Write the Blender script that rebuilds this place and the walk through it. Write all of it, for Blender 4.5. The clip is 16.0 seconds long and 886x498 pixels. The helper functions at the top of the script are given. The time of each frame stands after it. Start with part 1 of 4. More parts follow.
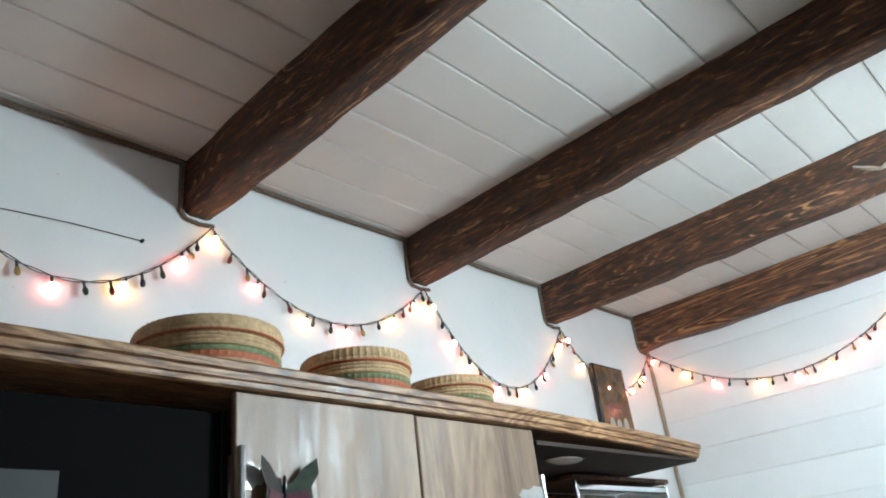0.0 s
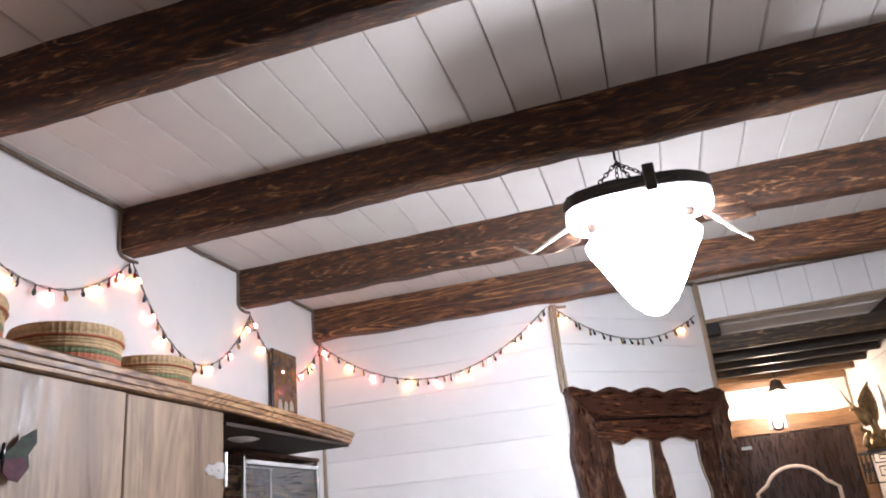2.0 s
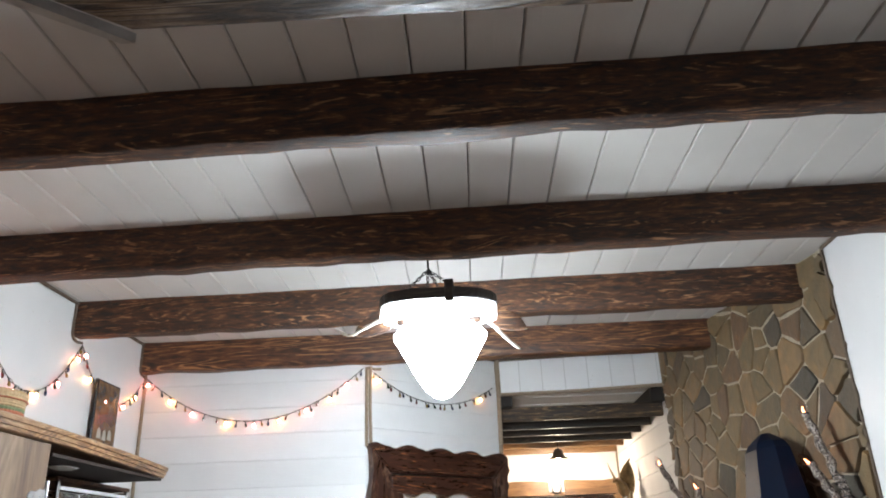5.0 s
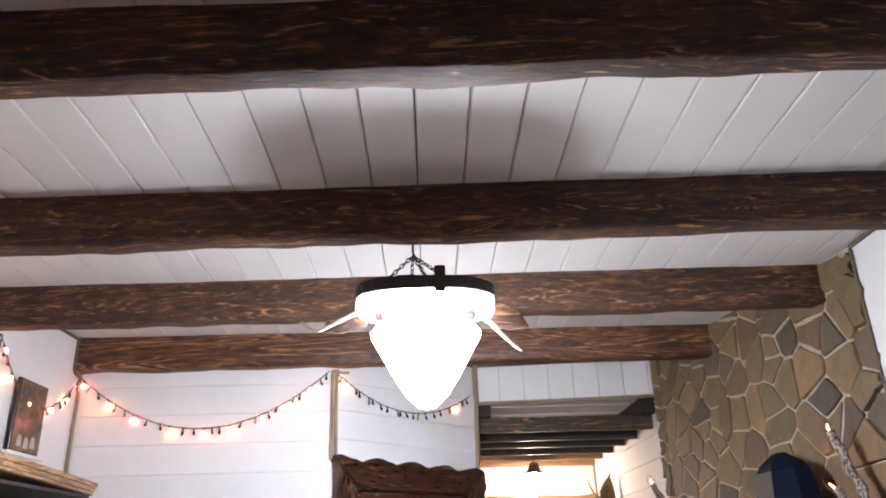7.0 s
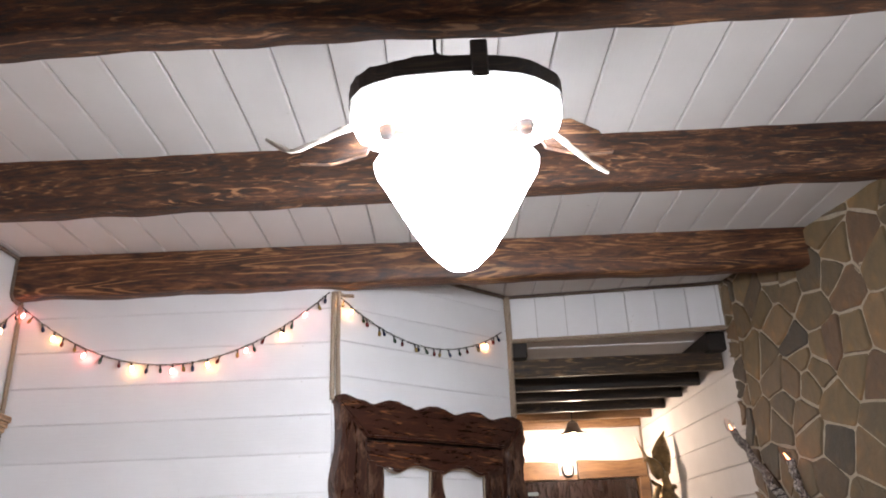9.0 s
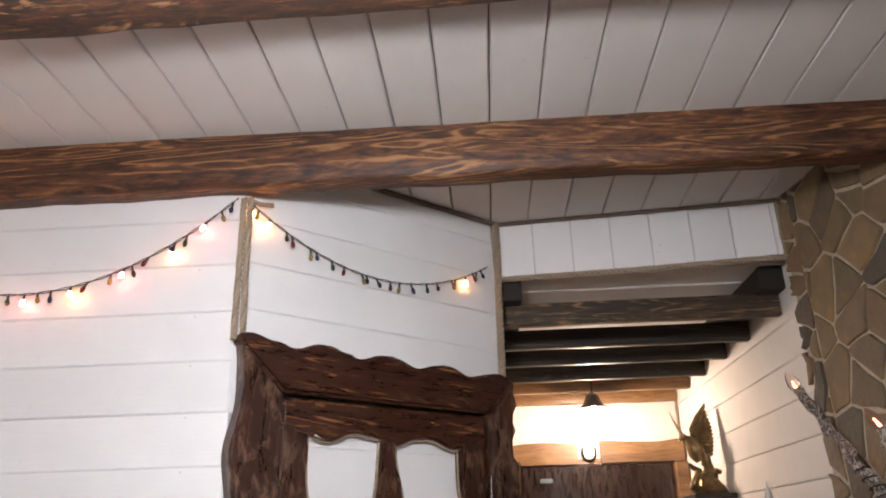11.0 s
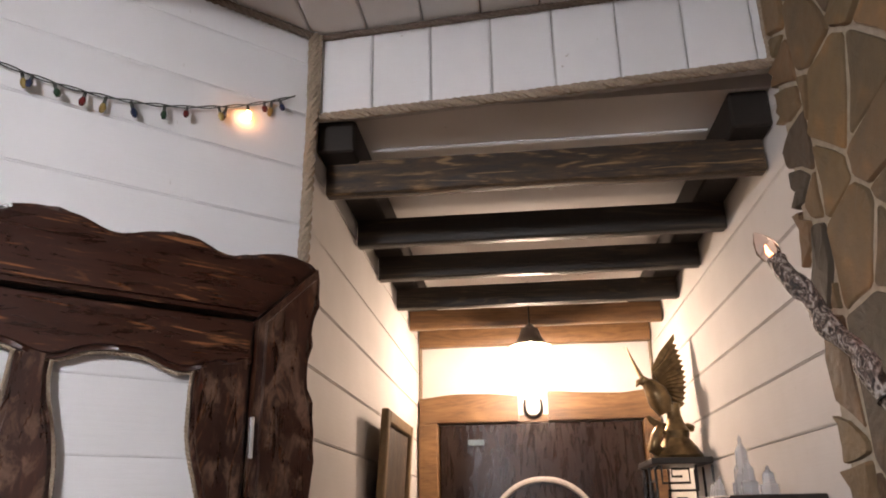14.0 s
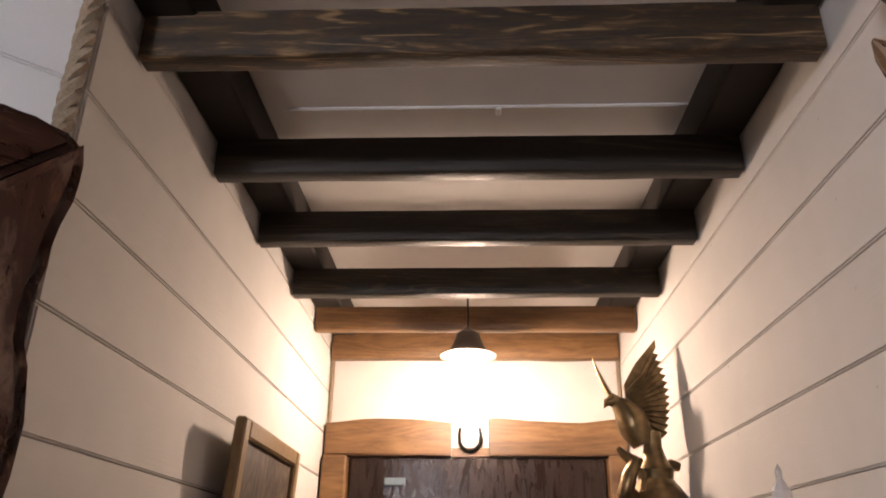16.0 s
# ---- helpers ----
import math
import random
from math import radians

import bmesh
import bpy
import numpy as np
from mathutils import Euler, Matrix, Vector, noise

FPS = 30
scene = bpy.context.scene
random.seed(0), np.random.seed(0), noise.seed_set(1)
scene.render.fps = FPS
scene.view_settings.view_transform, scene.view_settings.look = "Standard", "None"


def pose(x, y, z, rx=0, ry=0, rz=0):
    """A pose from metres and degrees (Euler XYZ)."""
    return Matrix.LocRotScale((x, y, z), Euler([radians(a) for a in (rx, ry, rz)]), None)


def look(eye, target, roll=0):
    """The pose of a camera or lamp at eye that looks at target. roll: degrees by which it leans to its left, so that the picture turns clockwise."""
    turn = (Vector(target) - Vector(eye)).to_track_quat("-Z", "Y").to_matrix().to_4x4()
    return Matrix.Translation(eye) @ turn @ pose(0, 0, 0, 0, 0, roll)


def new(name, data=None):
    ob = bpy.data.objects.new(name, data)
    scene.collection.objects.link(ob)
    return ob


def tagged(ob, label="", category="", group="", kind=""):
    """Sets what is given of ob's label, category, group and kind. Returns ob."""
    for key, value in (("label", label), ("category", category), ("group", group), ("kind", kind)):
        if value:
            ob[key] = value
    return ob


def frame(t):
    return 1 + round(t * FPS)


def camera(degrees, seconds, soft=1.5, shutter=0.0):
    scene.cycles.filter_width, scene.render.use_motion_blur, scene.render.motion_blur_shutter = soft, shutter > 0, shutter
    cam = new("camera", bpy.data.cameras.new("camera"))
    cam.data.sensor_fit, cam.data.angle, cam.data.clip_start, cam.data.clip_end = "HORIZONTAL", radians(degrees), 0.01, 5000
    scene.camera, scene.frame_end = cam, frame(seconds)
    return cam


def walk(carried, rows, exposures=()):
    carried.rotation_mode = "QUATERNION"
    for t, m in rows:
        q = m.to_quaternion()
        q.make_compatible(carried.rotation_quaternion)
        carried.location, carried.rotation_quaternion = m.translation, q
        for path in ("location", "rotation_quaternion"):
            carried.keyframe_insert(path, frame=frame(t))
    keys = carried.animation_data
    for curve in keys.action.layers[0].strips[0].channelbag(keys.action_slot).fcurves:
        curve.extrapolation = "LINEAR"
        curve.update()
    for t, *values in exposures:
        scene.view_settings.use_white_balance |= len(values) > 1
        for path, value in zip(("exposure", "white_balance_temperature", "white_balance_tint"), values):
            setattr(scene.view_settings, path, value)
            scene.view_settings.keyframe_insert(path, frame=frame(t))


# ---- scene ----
cam = camera(61.2, 16.0, 1.9)
PATH = [
    (0, (-0.025, 0.22, 1.522), (-1.199, 1.59, 2.386), -7.3),
    (0.5, (0.069, 0.097, 1.524), (-0.97, 1.601, 2.335), -7.8),
    (1, (0.073, 0.006, 1.531), (-0.801, 1.634, 2.297), -8.8),
    (1.5, (0.063, -0.112, 1.542), (-0.539, 1.655, 2.26), -7.4),
    (2, (0.053, -0.233, 1.547), (-0.414, 1.585, 2.239), -5.8),
    (2.5, (0.079, -0.348, 1.541), (-0.231, 1.51, 2.212), -4.6),
    (3, (0.146, -0.449, 1.533), (-0.001, 1.428, 2.207), -3.7),
    (3.5, (0.216, -0.647, 1.551), (0.109, 1.229, 2.236), -3.0),
    (4, (0.243, -0.848, 1.542), (0.172, 1.001, 2.3), -2.7),
    (6.5, (0.208, -0.644, 1.62), (0.191, 1.213, 2.362), -1.1),
    (7, (0.128, -0.312, 1.664), (0.173, 1.536, 2.429), -1.7),
    (7.5, (0.095, -0.081, 1.68), (0.134, 1.779, 2.413), -1.6),
    (8, (0.152, 0.232, 1.636), (0.156, 2.044, 2.483), -2.3),
    (8.5, (0.147, 0.482, 1.574), (0.143, 2.299, 2.41), -2.0),
    (9, (0.065, 0.781, 1.555), (0.076, 2.638, 2.298), -2.4),
    (11.3, (0.481, 2.082, 1.563), (0.336, 3.937, 2.296), -1.3),
    (11.5, (0.543, 2.203, 1.57), (0.354, 4.045, 2.324), -1.0),
    (12, (0.708, 2.506, 1.587), (0.363, 4.321, 2.353), -0.9),
    (12.5, (0.688, 2.818, 1.589), (0.338, 4.618, 2.389), -0.7),
    (13, (0.771, 3.019, 1.593), (0.437, 4.821, 2.395), -1.1),
    (13.5, (0.971, 3.189, 1.599), (0.648, 5.013, 2.353), -0.0),
    (14, (1.06, 3.346, 1.578), (0.877, 5.22, 2.252), -1.0),
    (14.5, (0.999, 3.543, 1.575), (0.947, 5.449, 2.179), -0.5),
    (15, (0.966, 3.783, 1.604), (0.998, 5.668, 2.272), -0.9),
    (15.5, (1.066, 4.007, 1.612), (1.042, 5.868, 2.346), -0.2),
    (16, (1.145, 4.27, 1.608), (1.07, 6.105, 2.399), 0.6),
]
EXPOSURES = [(0.0, 0.65, 6100, -1), (0.5, 0.75, 7050, 27), (1.0, 0.75, 7450, 29), (1.5, 0.68, 7250, 28), (2.0, 0.57, 6750, 21), (3.0, 0.52, 6850, 21), (3.5, 0.42, 6400, 8), (4.0, 0.48, 6500, 9), (6.5, 0.44, 6500, 7),
             (7.0, 0.59, 6650, 19), (7.5, 0.61, 6750, 19), (8.0, 0.57, 6500, 5), (9.0, 0.26, 6850, 19), (11.5, 0.3, 7250, 20), (12.0, 0.2, 7350, 22), (13.0, 0.18, 7400, 23), (13.5, 0.3, 7250, 21), (15.5, 0.17, 7150, 26), (16.0, 0.1, 7200, 23)]
walk(cam, [(t, look(eye, target, roll)) for t, eye, target, roll in PATH], EXPOSURES)

scene.view_settings.exposure = 0.0

# ---- world and lights ----
world = bpy.data.worlds.new("night")
scene.world = world
world.use_nodes = True
world.node_tree.nodes["Background"].inputs[0].default_value = (0.01, 0.012, 0.02, 1)
world.node_tree.nodes["Background"].inputs[1].default_value = 0.3

CHANDELIER = 144.0
HALL_BULB = 94.0
FAIRY = 8.0


# ---- materials ----
def material(name, rough=0.6, metal=0.0, **more):
    m = bpy.data.materials.new(name)
    m.use_nodes = True
    b = m.node_tree.nodes["Principled BSDF"]
    b.inputs["Roughness"].default_value, b.inputs["Metallic"].default_value = rough, metal
    for k, v in more.items():
        b.inputs[k.replace("_", " ")].default_value = v
    return m, m.node_tree.nodes, m.node_tree.links, b


def ramp(nodes, stops):
    r = nodes.new("ShaderNodeValToRGB")
    e = r.color_ramp.elements
    while len(e) < len(stops):
        e.new(0.5)
    for q, (p, c) in zip(e, stops):
        q.position, q.color = p, (*c, 1)
    return r


def coords(nodes, links, scale, rot=(0, 0, 0), kind="Object"):
    c, m = nodes.new("ShaderNodeTexCoord"), nodes.new("ShaderNodeMapping")
    m.inputs["Scale"].default_value, m.inputs["Rotation"].default_value = scale, rot
    links.new(c.outputs[kind], m.inputs["Vector"])
    return m.outputs["Vector"]


def noise_tex(nodes, links, vec, scale, detail=5.0, rough=0.6, distort=0.0):
    n = nodes.new("ShaderNodeTexNoise")
    for k, v in (("Scale", scale), ("Detail", detail), ("Roughness", rough), ("Distortion", distort)):
        n.inputs[k].default_value = v
    links.new(vec, n.inputs["Vector"])
    return n.outputs["Fac"]


def bump(nodes, links, b, height, strength, dist):
    n = nodes.new("ShaderNodeBump")
    n.inputs["Strength"].default_value, n.inputs["Distance"].default_value = strength, dist
    links.new(height, n.inputs["Height"])
    links.new(n.outputs[0], b.inputs["Normal"])


def mix(nodes, links, fac, a, c, mode="MIX"):
    n = nodes.new("ShaderNodeMix")
    n.data_type, n.blend_type = "RGBA", mode
    for sock, v in ((n.inputs[0], fac), (n.inputs[6], a), (n.inputs[7], c)):
        if hasattr(v, "links"):
            links.new(v, sock)
        else:
            sock.default_value = v
    return n.outputs[2]


def painted(name, base, tint, rough=0.45, grain=(1, 14, 14)):
    """Painted boards: faint tone changes, brush grain, a few rubbed spots."""
    m, n, l, b = material(name, rough)
    v = coords(n, l, (1, 1, 1))
    g = coords(n, l, grain)
    big = noise_tex(n, l, v, 2.2, 4)
    r = ramp(n, [(0.3, base), (0.75, tint)])
    l.new(big, r.inputs[0])
    info = n.new("ShaderNodeObjectInfo")
    rr = ramp(n, [(0.0, (0.93, 0.93, 0.93)), (1.0, (1, 1, 1))])
    l.new(info.outputs["Random"], rr.inputs[0])
    c1 = mix(n, l, 1.0, r.outputs[0], rr.outputs[0], "MULTIPLY")
    spots = noise_tex(n, l, v, 34, 2)
    sr = ramp(n, [(0.74, (0, 0, 0)), (0.8, (1, 1, 1))])
    l.new(spots, sr.inputs[0])
    c2 = mix(n, l, sr.outputs[0], c1, (base[0] * 0.72, base[1] * 0.68, base[2] * 0.62, 1))
    l.new(c2, b.inputs["Base Color"])
    fine = noise_tex(n, l, g, 9, 6)
    bump(n, l, b, fine, 0.22, 0.003)
    return m


def timber(name, dark, mid, light, rough=0.5, axis=0, scale=1.0, contrast=(0.36, 0.52, 0.72), depth=0.8, ring=0.11, lines=0.0, stretch=0.5, worn_sheen=None, breaks=0.48):
    """Brushed, stained softwood with figure running along one axis."""
    m, n, l, b = material(name, rough)
    st = [9.0, 9.0, 9.0]
    st[axis] = 1.7
    v = coords(n, l, tuple(q * scale for q in st))
    st2 = [3.0, 3.0, 3.0]
    st2[axis] = stretch
    v2 = coords(n, l, tuple(q * scale for q in st2))
    info = n.new("ShaderNodeObjectInfo")
    off = n.new("ShaderNodeVectorMath")
    off.operation = "ADD"
    rnd = n.new("ShaderNodeVectorMath")
    rnd.operation = "SCALE"
    cmb = n.new("ShaderNodeCombineXYZ")
    for i in range(3):
        l.new(info.outputs["Random"], cmb.inputs[i])
    l.new(cmb.outputs[0], rnd.inputs[0])
    rnd.inputs[3].default_value = 37.0
    l.new(v2, off.inputs[0])
    l.new(rnd.outputs[0], off.inputs[1])
    figure = noise_tex(n, l, off.outputs[0], 1.7, 3, 0.5, 0.7)
    rings = n.new("ShaderNodeMath")
    rings.operation = "MULTIPLY"
    rings.inputs[1].default_value = 125.0
    l.new(figure, rings.inputs[0])
    sn = n.new("ShaderNodeMath")
    sn.operation = "SINE"
    l.new(rings.outputs[0], sn.inputs[0])
    grain = noise_tex(n, l, v, 5.0, 7, 0.7, 0.6)
    mad = n.new("ShaderNodeMath")
    mad.operation = "MULTIPLY_ADD"
    mad.inputs[1].default_value = ring
    crest = ramp(n, [(0.7, (0, 0, 0)), (0.97, (1, 1, 1))])
    half = n.new("ShaderNodeMath")
    half.operation = "MULTIPLY_ADD"
    half.inputs[1].default_value = half.inputs[2].default_value = 0.5
    l.new(sn.outputs[0], half.inputs[0])
    l.new(half.outputs[0], crest.inputs[0])
    broken = noise_tex(n, l, off.outputs[0], 8.0, 5, 0.75)
    bk = ramp(n, [(breaks, (0, 0, 0)), (breaks + 0.06, (1, 1, 1))])
    l.new(broken, bk.inputs[0])
    seen = n.new("ShaderNodeMath")
    seen.operation = "MULTIPLY"
    l.new(crest.outputs[0], seen.inputs[0])
    l.new(bk.outputs[0], seen.inputs[1])
    much = n.new("ShaderNodeMath")
    much.operation = "MULTIPLY"
    much.inputs[1].default_value = lines
    l.new(seen.outputs[0], much.inputs[0])
    l.new(sn.outputs[0], mad.inputs[0])
    l.new(grain, mad.inputs[2])
    r = ramp(n, [(contrast[0], dark), (contrast[1], mid), (contrast[2], light)])
    l.new(mad.outputs[0], r.inputs[0])
    blotch = noise_tex(n, l, off.outputs[0], 2.4, 5, 0.65)
    br = ramp(n, [(0.35, (0.45, 0.42, 0.42)), (0.65, (1, 1, 1))])
    l.new(blotch, br.inputs[0])
    surface = mix(n, l, much.outputs[0], mix(n, l, 1.0, r.outputs[0], br.outputs[0], "MULTIPLY"), (*light, 1))
    if worn_sheen:
        # paler patches: worn spots together with gloss highlights painted into the colour
        rub = noise_tex(n, l, coords(n, l, (1, 0.5, 1)), 22, 6, 0.65, 0.5)
        rubbed = ramp(n, [(0.5, (0, 0, 0)), (0.64, (0.7, 0.7, 0.7))])
        l.new(rub, rubbed.inputs[0])
        surface = mix(n, l, rubbed.outputs[0], surface, (*worn_sheen, 1))
    l.new(surface, b.inputs["Base Color"])
    rg = ramp(n, [(0.3, (rough - 0.12,) * 3), (0.7, (rough + 0.2,) * 3)])
    l.new(grain, rg.inputs[0])
    l.new(rg.outputs[0], b.inputs["Roughness"])
    bump(n, l, b, mad.outputs[0], depth, 0.006)
    return m


def plain(name, colour, rough=0.5, metal=0.0, vary=0.25, scale=30.0, relief=0.1):
    m, n, l, b = material(name, rough, metal)
    v = coords(n, l, (1, 1, 1))
    f = noise_tex(n, l, v, scale, 4)
    r = ramp(n, [(0.3, tuple(c * (1 - vary) for c in colour)), (0.7, colour)])
    l.new(f, r.inputs[0])
    l.new(r.outputs[0], b.inputs["Base Color"])
    bump(n, l, b, f, relief, 0.002)
    return m


def glowing(name, colour, strength):
    m, n, l, b = material(name, 0.3)
    b.inputs["Base Color"].default_value = (*colour, 1)
    b.inputs["Emission Color"].default_value = (*colour, 1)
    b.inputs["Emission Strength"].default_value = strength
    return m


def glass(name, colour=(1, 1, 1), rough=0.02):
    m, n, l, b = material(name, rough, Transmission_Weight=1.0, IOR=1.45)
    b.inputs["Base Color"].default_value = (*colour, 1)
    return m


def stone_material():
    m, n, l, b = material("slate", 0.62)
    info = n.new("ShaderNodeObjectInfo")
    r = ramp(n, [(0.0, (0.045, 0.045, 0.037)), (0.1, (0.17, 0.125, 0.068)), (0.25, (0.1, 0.082, 0.052)), (0.4, (0.2, 0.14, 0.078)), (0.52, (0.075, 0.066, 0.05)), (0.64, (0.15, 0.115, 0.065)), (0.78, (0.125, 0.082, 0.052)), (0.9, (0.05, 0.05, 0.042)), (1.0, (0.18, 0.12, 0.07))])
    l.new(info.outputs["Random"], r.inputs[0])
    v = coords(n, l, (1, 1, 1))
    big = noise_tex(n, l, v, 5, 5, 0.5, 0.6)
    rb = ramp(n, [(0.3, (0.72, 0.74, 0.74)), (0.5, (1.08, 0.95, 0.82)), (0.7, (1.9, 1.35, 0.85))])
    l.new(big, rb.inputs[0])
    l.new(mix(n, l, 1.0, r.outputs[0], rb.outputs[0], "MULTIPLY"), b.inputs["Base Color"])
    fine = noise_tex(n, l, v, 26, 8, 0.65, 0.4)
    bump(n, l, b, fine, 0.7, 0.012)
    return m


WHITE = painted("white_board_paint", (0.66, 0.66, 0.66), (0.74, 0.74, 0.735))
PLASTER = painted("white_wall_paint", (0.68, 0.68, 0.68), (0.74, 0.74, 0.735), grain=(6, 6, 6))
CREAM = painted("warm_white_paint", (0.6, 0.575, 0.545), (0.69, 0.665, 0.64), 0.75)
CEIL = painted("ceiling_paint", (0.57, 0.545, 0.515), (0.63, 0.605, 0.575), 0.62, (14, 1, 14))
GAP = plain("joint_shadow_paint", (0.16, 0.13, 0.1), 0.9)
TAN = plain("tan_joint", (0.78, 0.7, 0.61), 0.9)
PALE = plain("pale_joint", (0.55, 0.54, 0.52), 0.9)
BEAM = timber("burnt_beam_wood", (0.013, 0.006, 0.0035), (0.1, 0.038, 0.015), (0.4, 0.2, 0.09), 0.68, 0, 1.2, (0.38, 0.56, 0.8), 1.0, 0.02, 0.7, 0.42, None, 0.535)
FIGURED = timber("figured_beam_wood", (0.028, 0.01, 0.005), (0.15, 0.055, 0.021), (0.44, 0.22, 0.09), 0.5, 0, 0.9, (0.36, 0.54, 0.78), 0.7, 0.04, 0.55, 0.35)
# lighter copy of the hall beam wood, with the chandelier's light in its colour
LITBEAM = timber("lit_hall_beam_wood", (0.014, 0.009, 0.005), (0.082, 0.047, 0.021), (0.36, 0.23, 0.11), 0.6, 0, 1.1, (0.34, 0.56, 0.8), 0.6, 0.03, 0.6, 0.2, None, 0.51)
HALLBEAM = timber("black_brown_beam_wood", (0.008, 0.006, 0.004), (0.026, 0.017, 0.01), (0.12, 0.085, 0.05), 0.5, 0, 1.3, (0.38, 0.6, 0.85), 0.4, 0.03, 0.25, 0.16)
RUNNER = plain("black_brown_stain_and_gap_shade", (0.014, 0.009, 0.006), 0.7)
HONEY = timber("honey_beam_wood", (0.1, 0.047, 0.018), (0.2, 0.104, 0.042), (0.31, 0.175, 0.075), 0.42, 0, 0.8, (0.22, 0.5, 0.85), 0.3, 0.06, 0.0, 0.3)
CARVED = timber("red_brown_carved_wood", (0.022, 0.007, 0.0037), (0.044, 0.0137, 0.0068), (0.2, 0.085, 0.04), 0.3, 1, 0.75, (0.26, 0.56, 0.98), 0.22, 0.012, 0.3, 0.7, (0.17, 0.1, 0.066), 0.52)
CARVEDX = timber("red_brown_header_wood", (0.021, 0.006, 0.0034), (0.045, 0.013, 0.0064), (0.4, 0.17, 0.07), 0.29, 0, 0.8, (0.28, 0.6, 0.98), 0.22, 0.01, 0.6, 0.3, None, 0.53)
CABINET = timber("alder_cabinet_wood", (0.14, 0.085, 0.052), (0.235, 0.155, 0.1), (0.33, 0.235, 0.165), 0.48, 2, 0.6, (0.3, 0.5, 0.75), 0.15, 0.06, 0.0, 0.25)
CORNICE = timber("cornice_wood", (0.13, 0.06, 0.025), (0.34, 0.18, 0.08), (0.5, 0.33, 0.18), 0.38, 1, 1.3, (0.36, 0.5, 0.7), 0.4)
OLDWOOD = timber("grey_brown_slab_wood", (0.05, 0.027, 0.014), (0.2, 0.115, 0.06), (0.42, 0.31, 0.21), 0.35, 0, 1.2, (0.38, 0.52, 0.72), 0.5)
# near-black brown carries the shade inside and under the cabinet
SHADEIN = plain("shaded_cabinet_inside", (0.022, 0.012, 0.008), 0.75)
BLACK = plain("black_gloss", (0.004, 0.004, 0.005), 0.25)
DULL = material("dull_black", 0.95, Specular_IOR_Level=0.05)
DULL[3].inputs["Base Color"].default_value = (0.004, 0.004, 0.004, 1)
DULL = DULL[0]
ROPE = plain("jute_rope", (0.34, 0.265, 0.19), 0.9, 0, 0.35, 160, 0.6)
CAULK = plain("brown_jute_trim", (0.16, 0.12, 0.09), 0.9, 0, 0.35, 120, 0.6)
STEEL = plain("zinc_steel", (0.5, 0.5, 0.5), 0.35, 0.75, 0.1, 20)
CHROME = plain("chrome", (0.75, 0.76, 0.78), 0.12, 1.0, 0.08, 8)
IRON = plain("black_iron", (0.012, 0.011, 0.01), 0.4, 0.6)
BRONZE = plain("aged_bronze", (0.29, 0.195, 0.095), 0.35, 0.75, 0.6, 24, 0.5)
GILT = plain("pale_gilt_resin", (0.5, 0.42, 0.28), 0.4, 0.3, 0.5, 30, 0.5)
GILTWOOD = plain("gilt_wood", (0.3, 0.2, 0.1), 0.4)
MORTAR = plain("pale_mortar", (0.42, 0.355, 0.27), 0.9, 0, 0.3, 50, 0.6)
SLATE = stone_material()
DOORWOOD = timber("entry_door_wood", (0.013, 0.005, 0.003), (0.017, 0.007, 0.004), (0.024, 0.01, 0.006), 0.25, 2, 0.8, (0.1, 0.5, 0.95), 0.0, 0.01, 0.0, 0.2)
ARCHTRIM = plain("pale_arch_trim", (0.45, 0.4, 0.36), 0.5)
BLUE = plain("dark_blue_gloss", (0.0015, 0.005, 0.015), 0.5)
BLUE.node_tree.nodes["Principled BSDF"].inputs["Specular IOR Level"].default_value = 0.1
WIRE = plain("dark_green_wire", (0.02, 0.025, 0.02), 0.5)


# pale colour holds the strong lamp light on the chandelier's branch arms
PALEWOOD = plain("lit_branch", (0.6, 0.54, 0.46), 0.45, 0, 0.4, 60, 0.5)


def bark_material():
    m, n, l, b = material("silvered_bark", 0.4)
    f = noise_tex(n, l, coords(n, l, (1, 1, 0.55)), 75, 3, 0.6, 1.5)
    r = ramp(n, [(0.4, (0.02, 0.015, 0.012)), (0.5, (0.13, 0.09, 0.07)), (0.6, (0.42, 0.37, 0.33))])
    l.new(f, r.inputs[0])
    l.new(r.outputs[0], b.inputs["Base Color"])
    bump(n, l, b, f, 1.0, 0.01)
    return m


BIRCH = bark_material()
STRAW = plain("woven_straw", (0.5, 0.34, 0.18), 0.7, 0, 0.45, 70, 1.0)
STRAWRED = plain("red_straw", (0.4, 0.11, 0.05), 0.7, 0, 0.3, 70, 1.0)
STRAWGREEN = plain("green_straw", (0.2, 0.24, 0.11), 0.7, 0, 0.6, 70, 1.0)
CLEAR = glass("clear_glass")
PINKGLASS = glass("pinkish_bulb_glass", (1.0, 0.88, 0.86), 0.02)
PINKGLASS.node_tree.nodes["Principled BSDF"].inputs["IOR"].default_value = 1.12
SMOKE = glass("milky_crystal", (0.97, 0.98, 1.0), 0.12)
SMOKE.node_tree.nodes["Principled BSDF"].inputs["Transmission Weight"].default_value = 0.7
LED = glowing("lit_white_globe", (0.83, 0.92, 1.0), CHANDELIER * 1.6)
DIFFUSER = glowing("lit_frosted_diffuser", (0.83, 0.92, 1.0), CHANDELIER * 0.14)
HALLGLOW = glowing("lit_warm_bulb", (1.0, 0.83, 0.66), HALL_BULB * 5)
WARM = glowing("lit_amber_bulb", (1.0, 0.47, 0.17), FAIRY * 6)
PINK = glowing("lit_red_bulb", (1.0, 0.24, 0.2), FAIRY * 5)
FLAME = glowing("lit_candle_bulb", (1.0, 0.28, 0.12), 12)
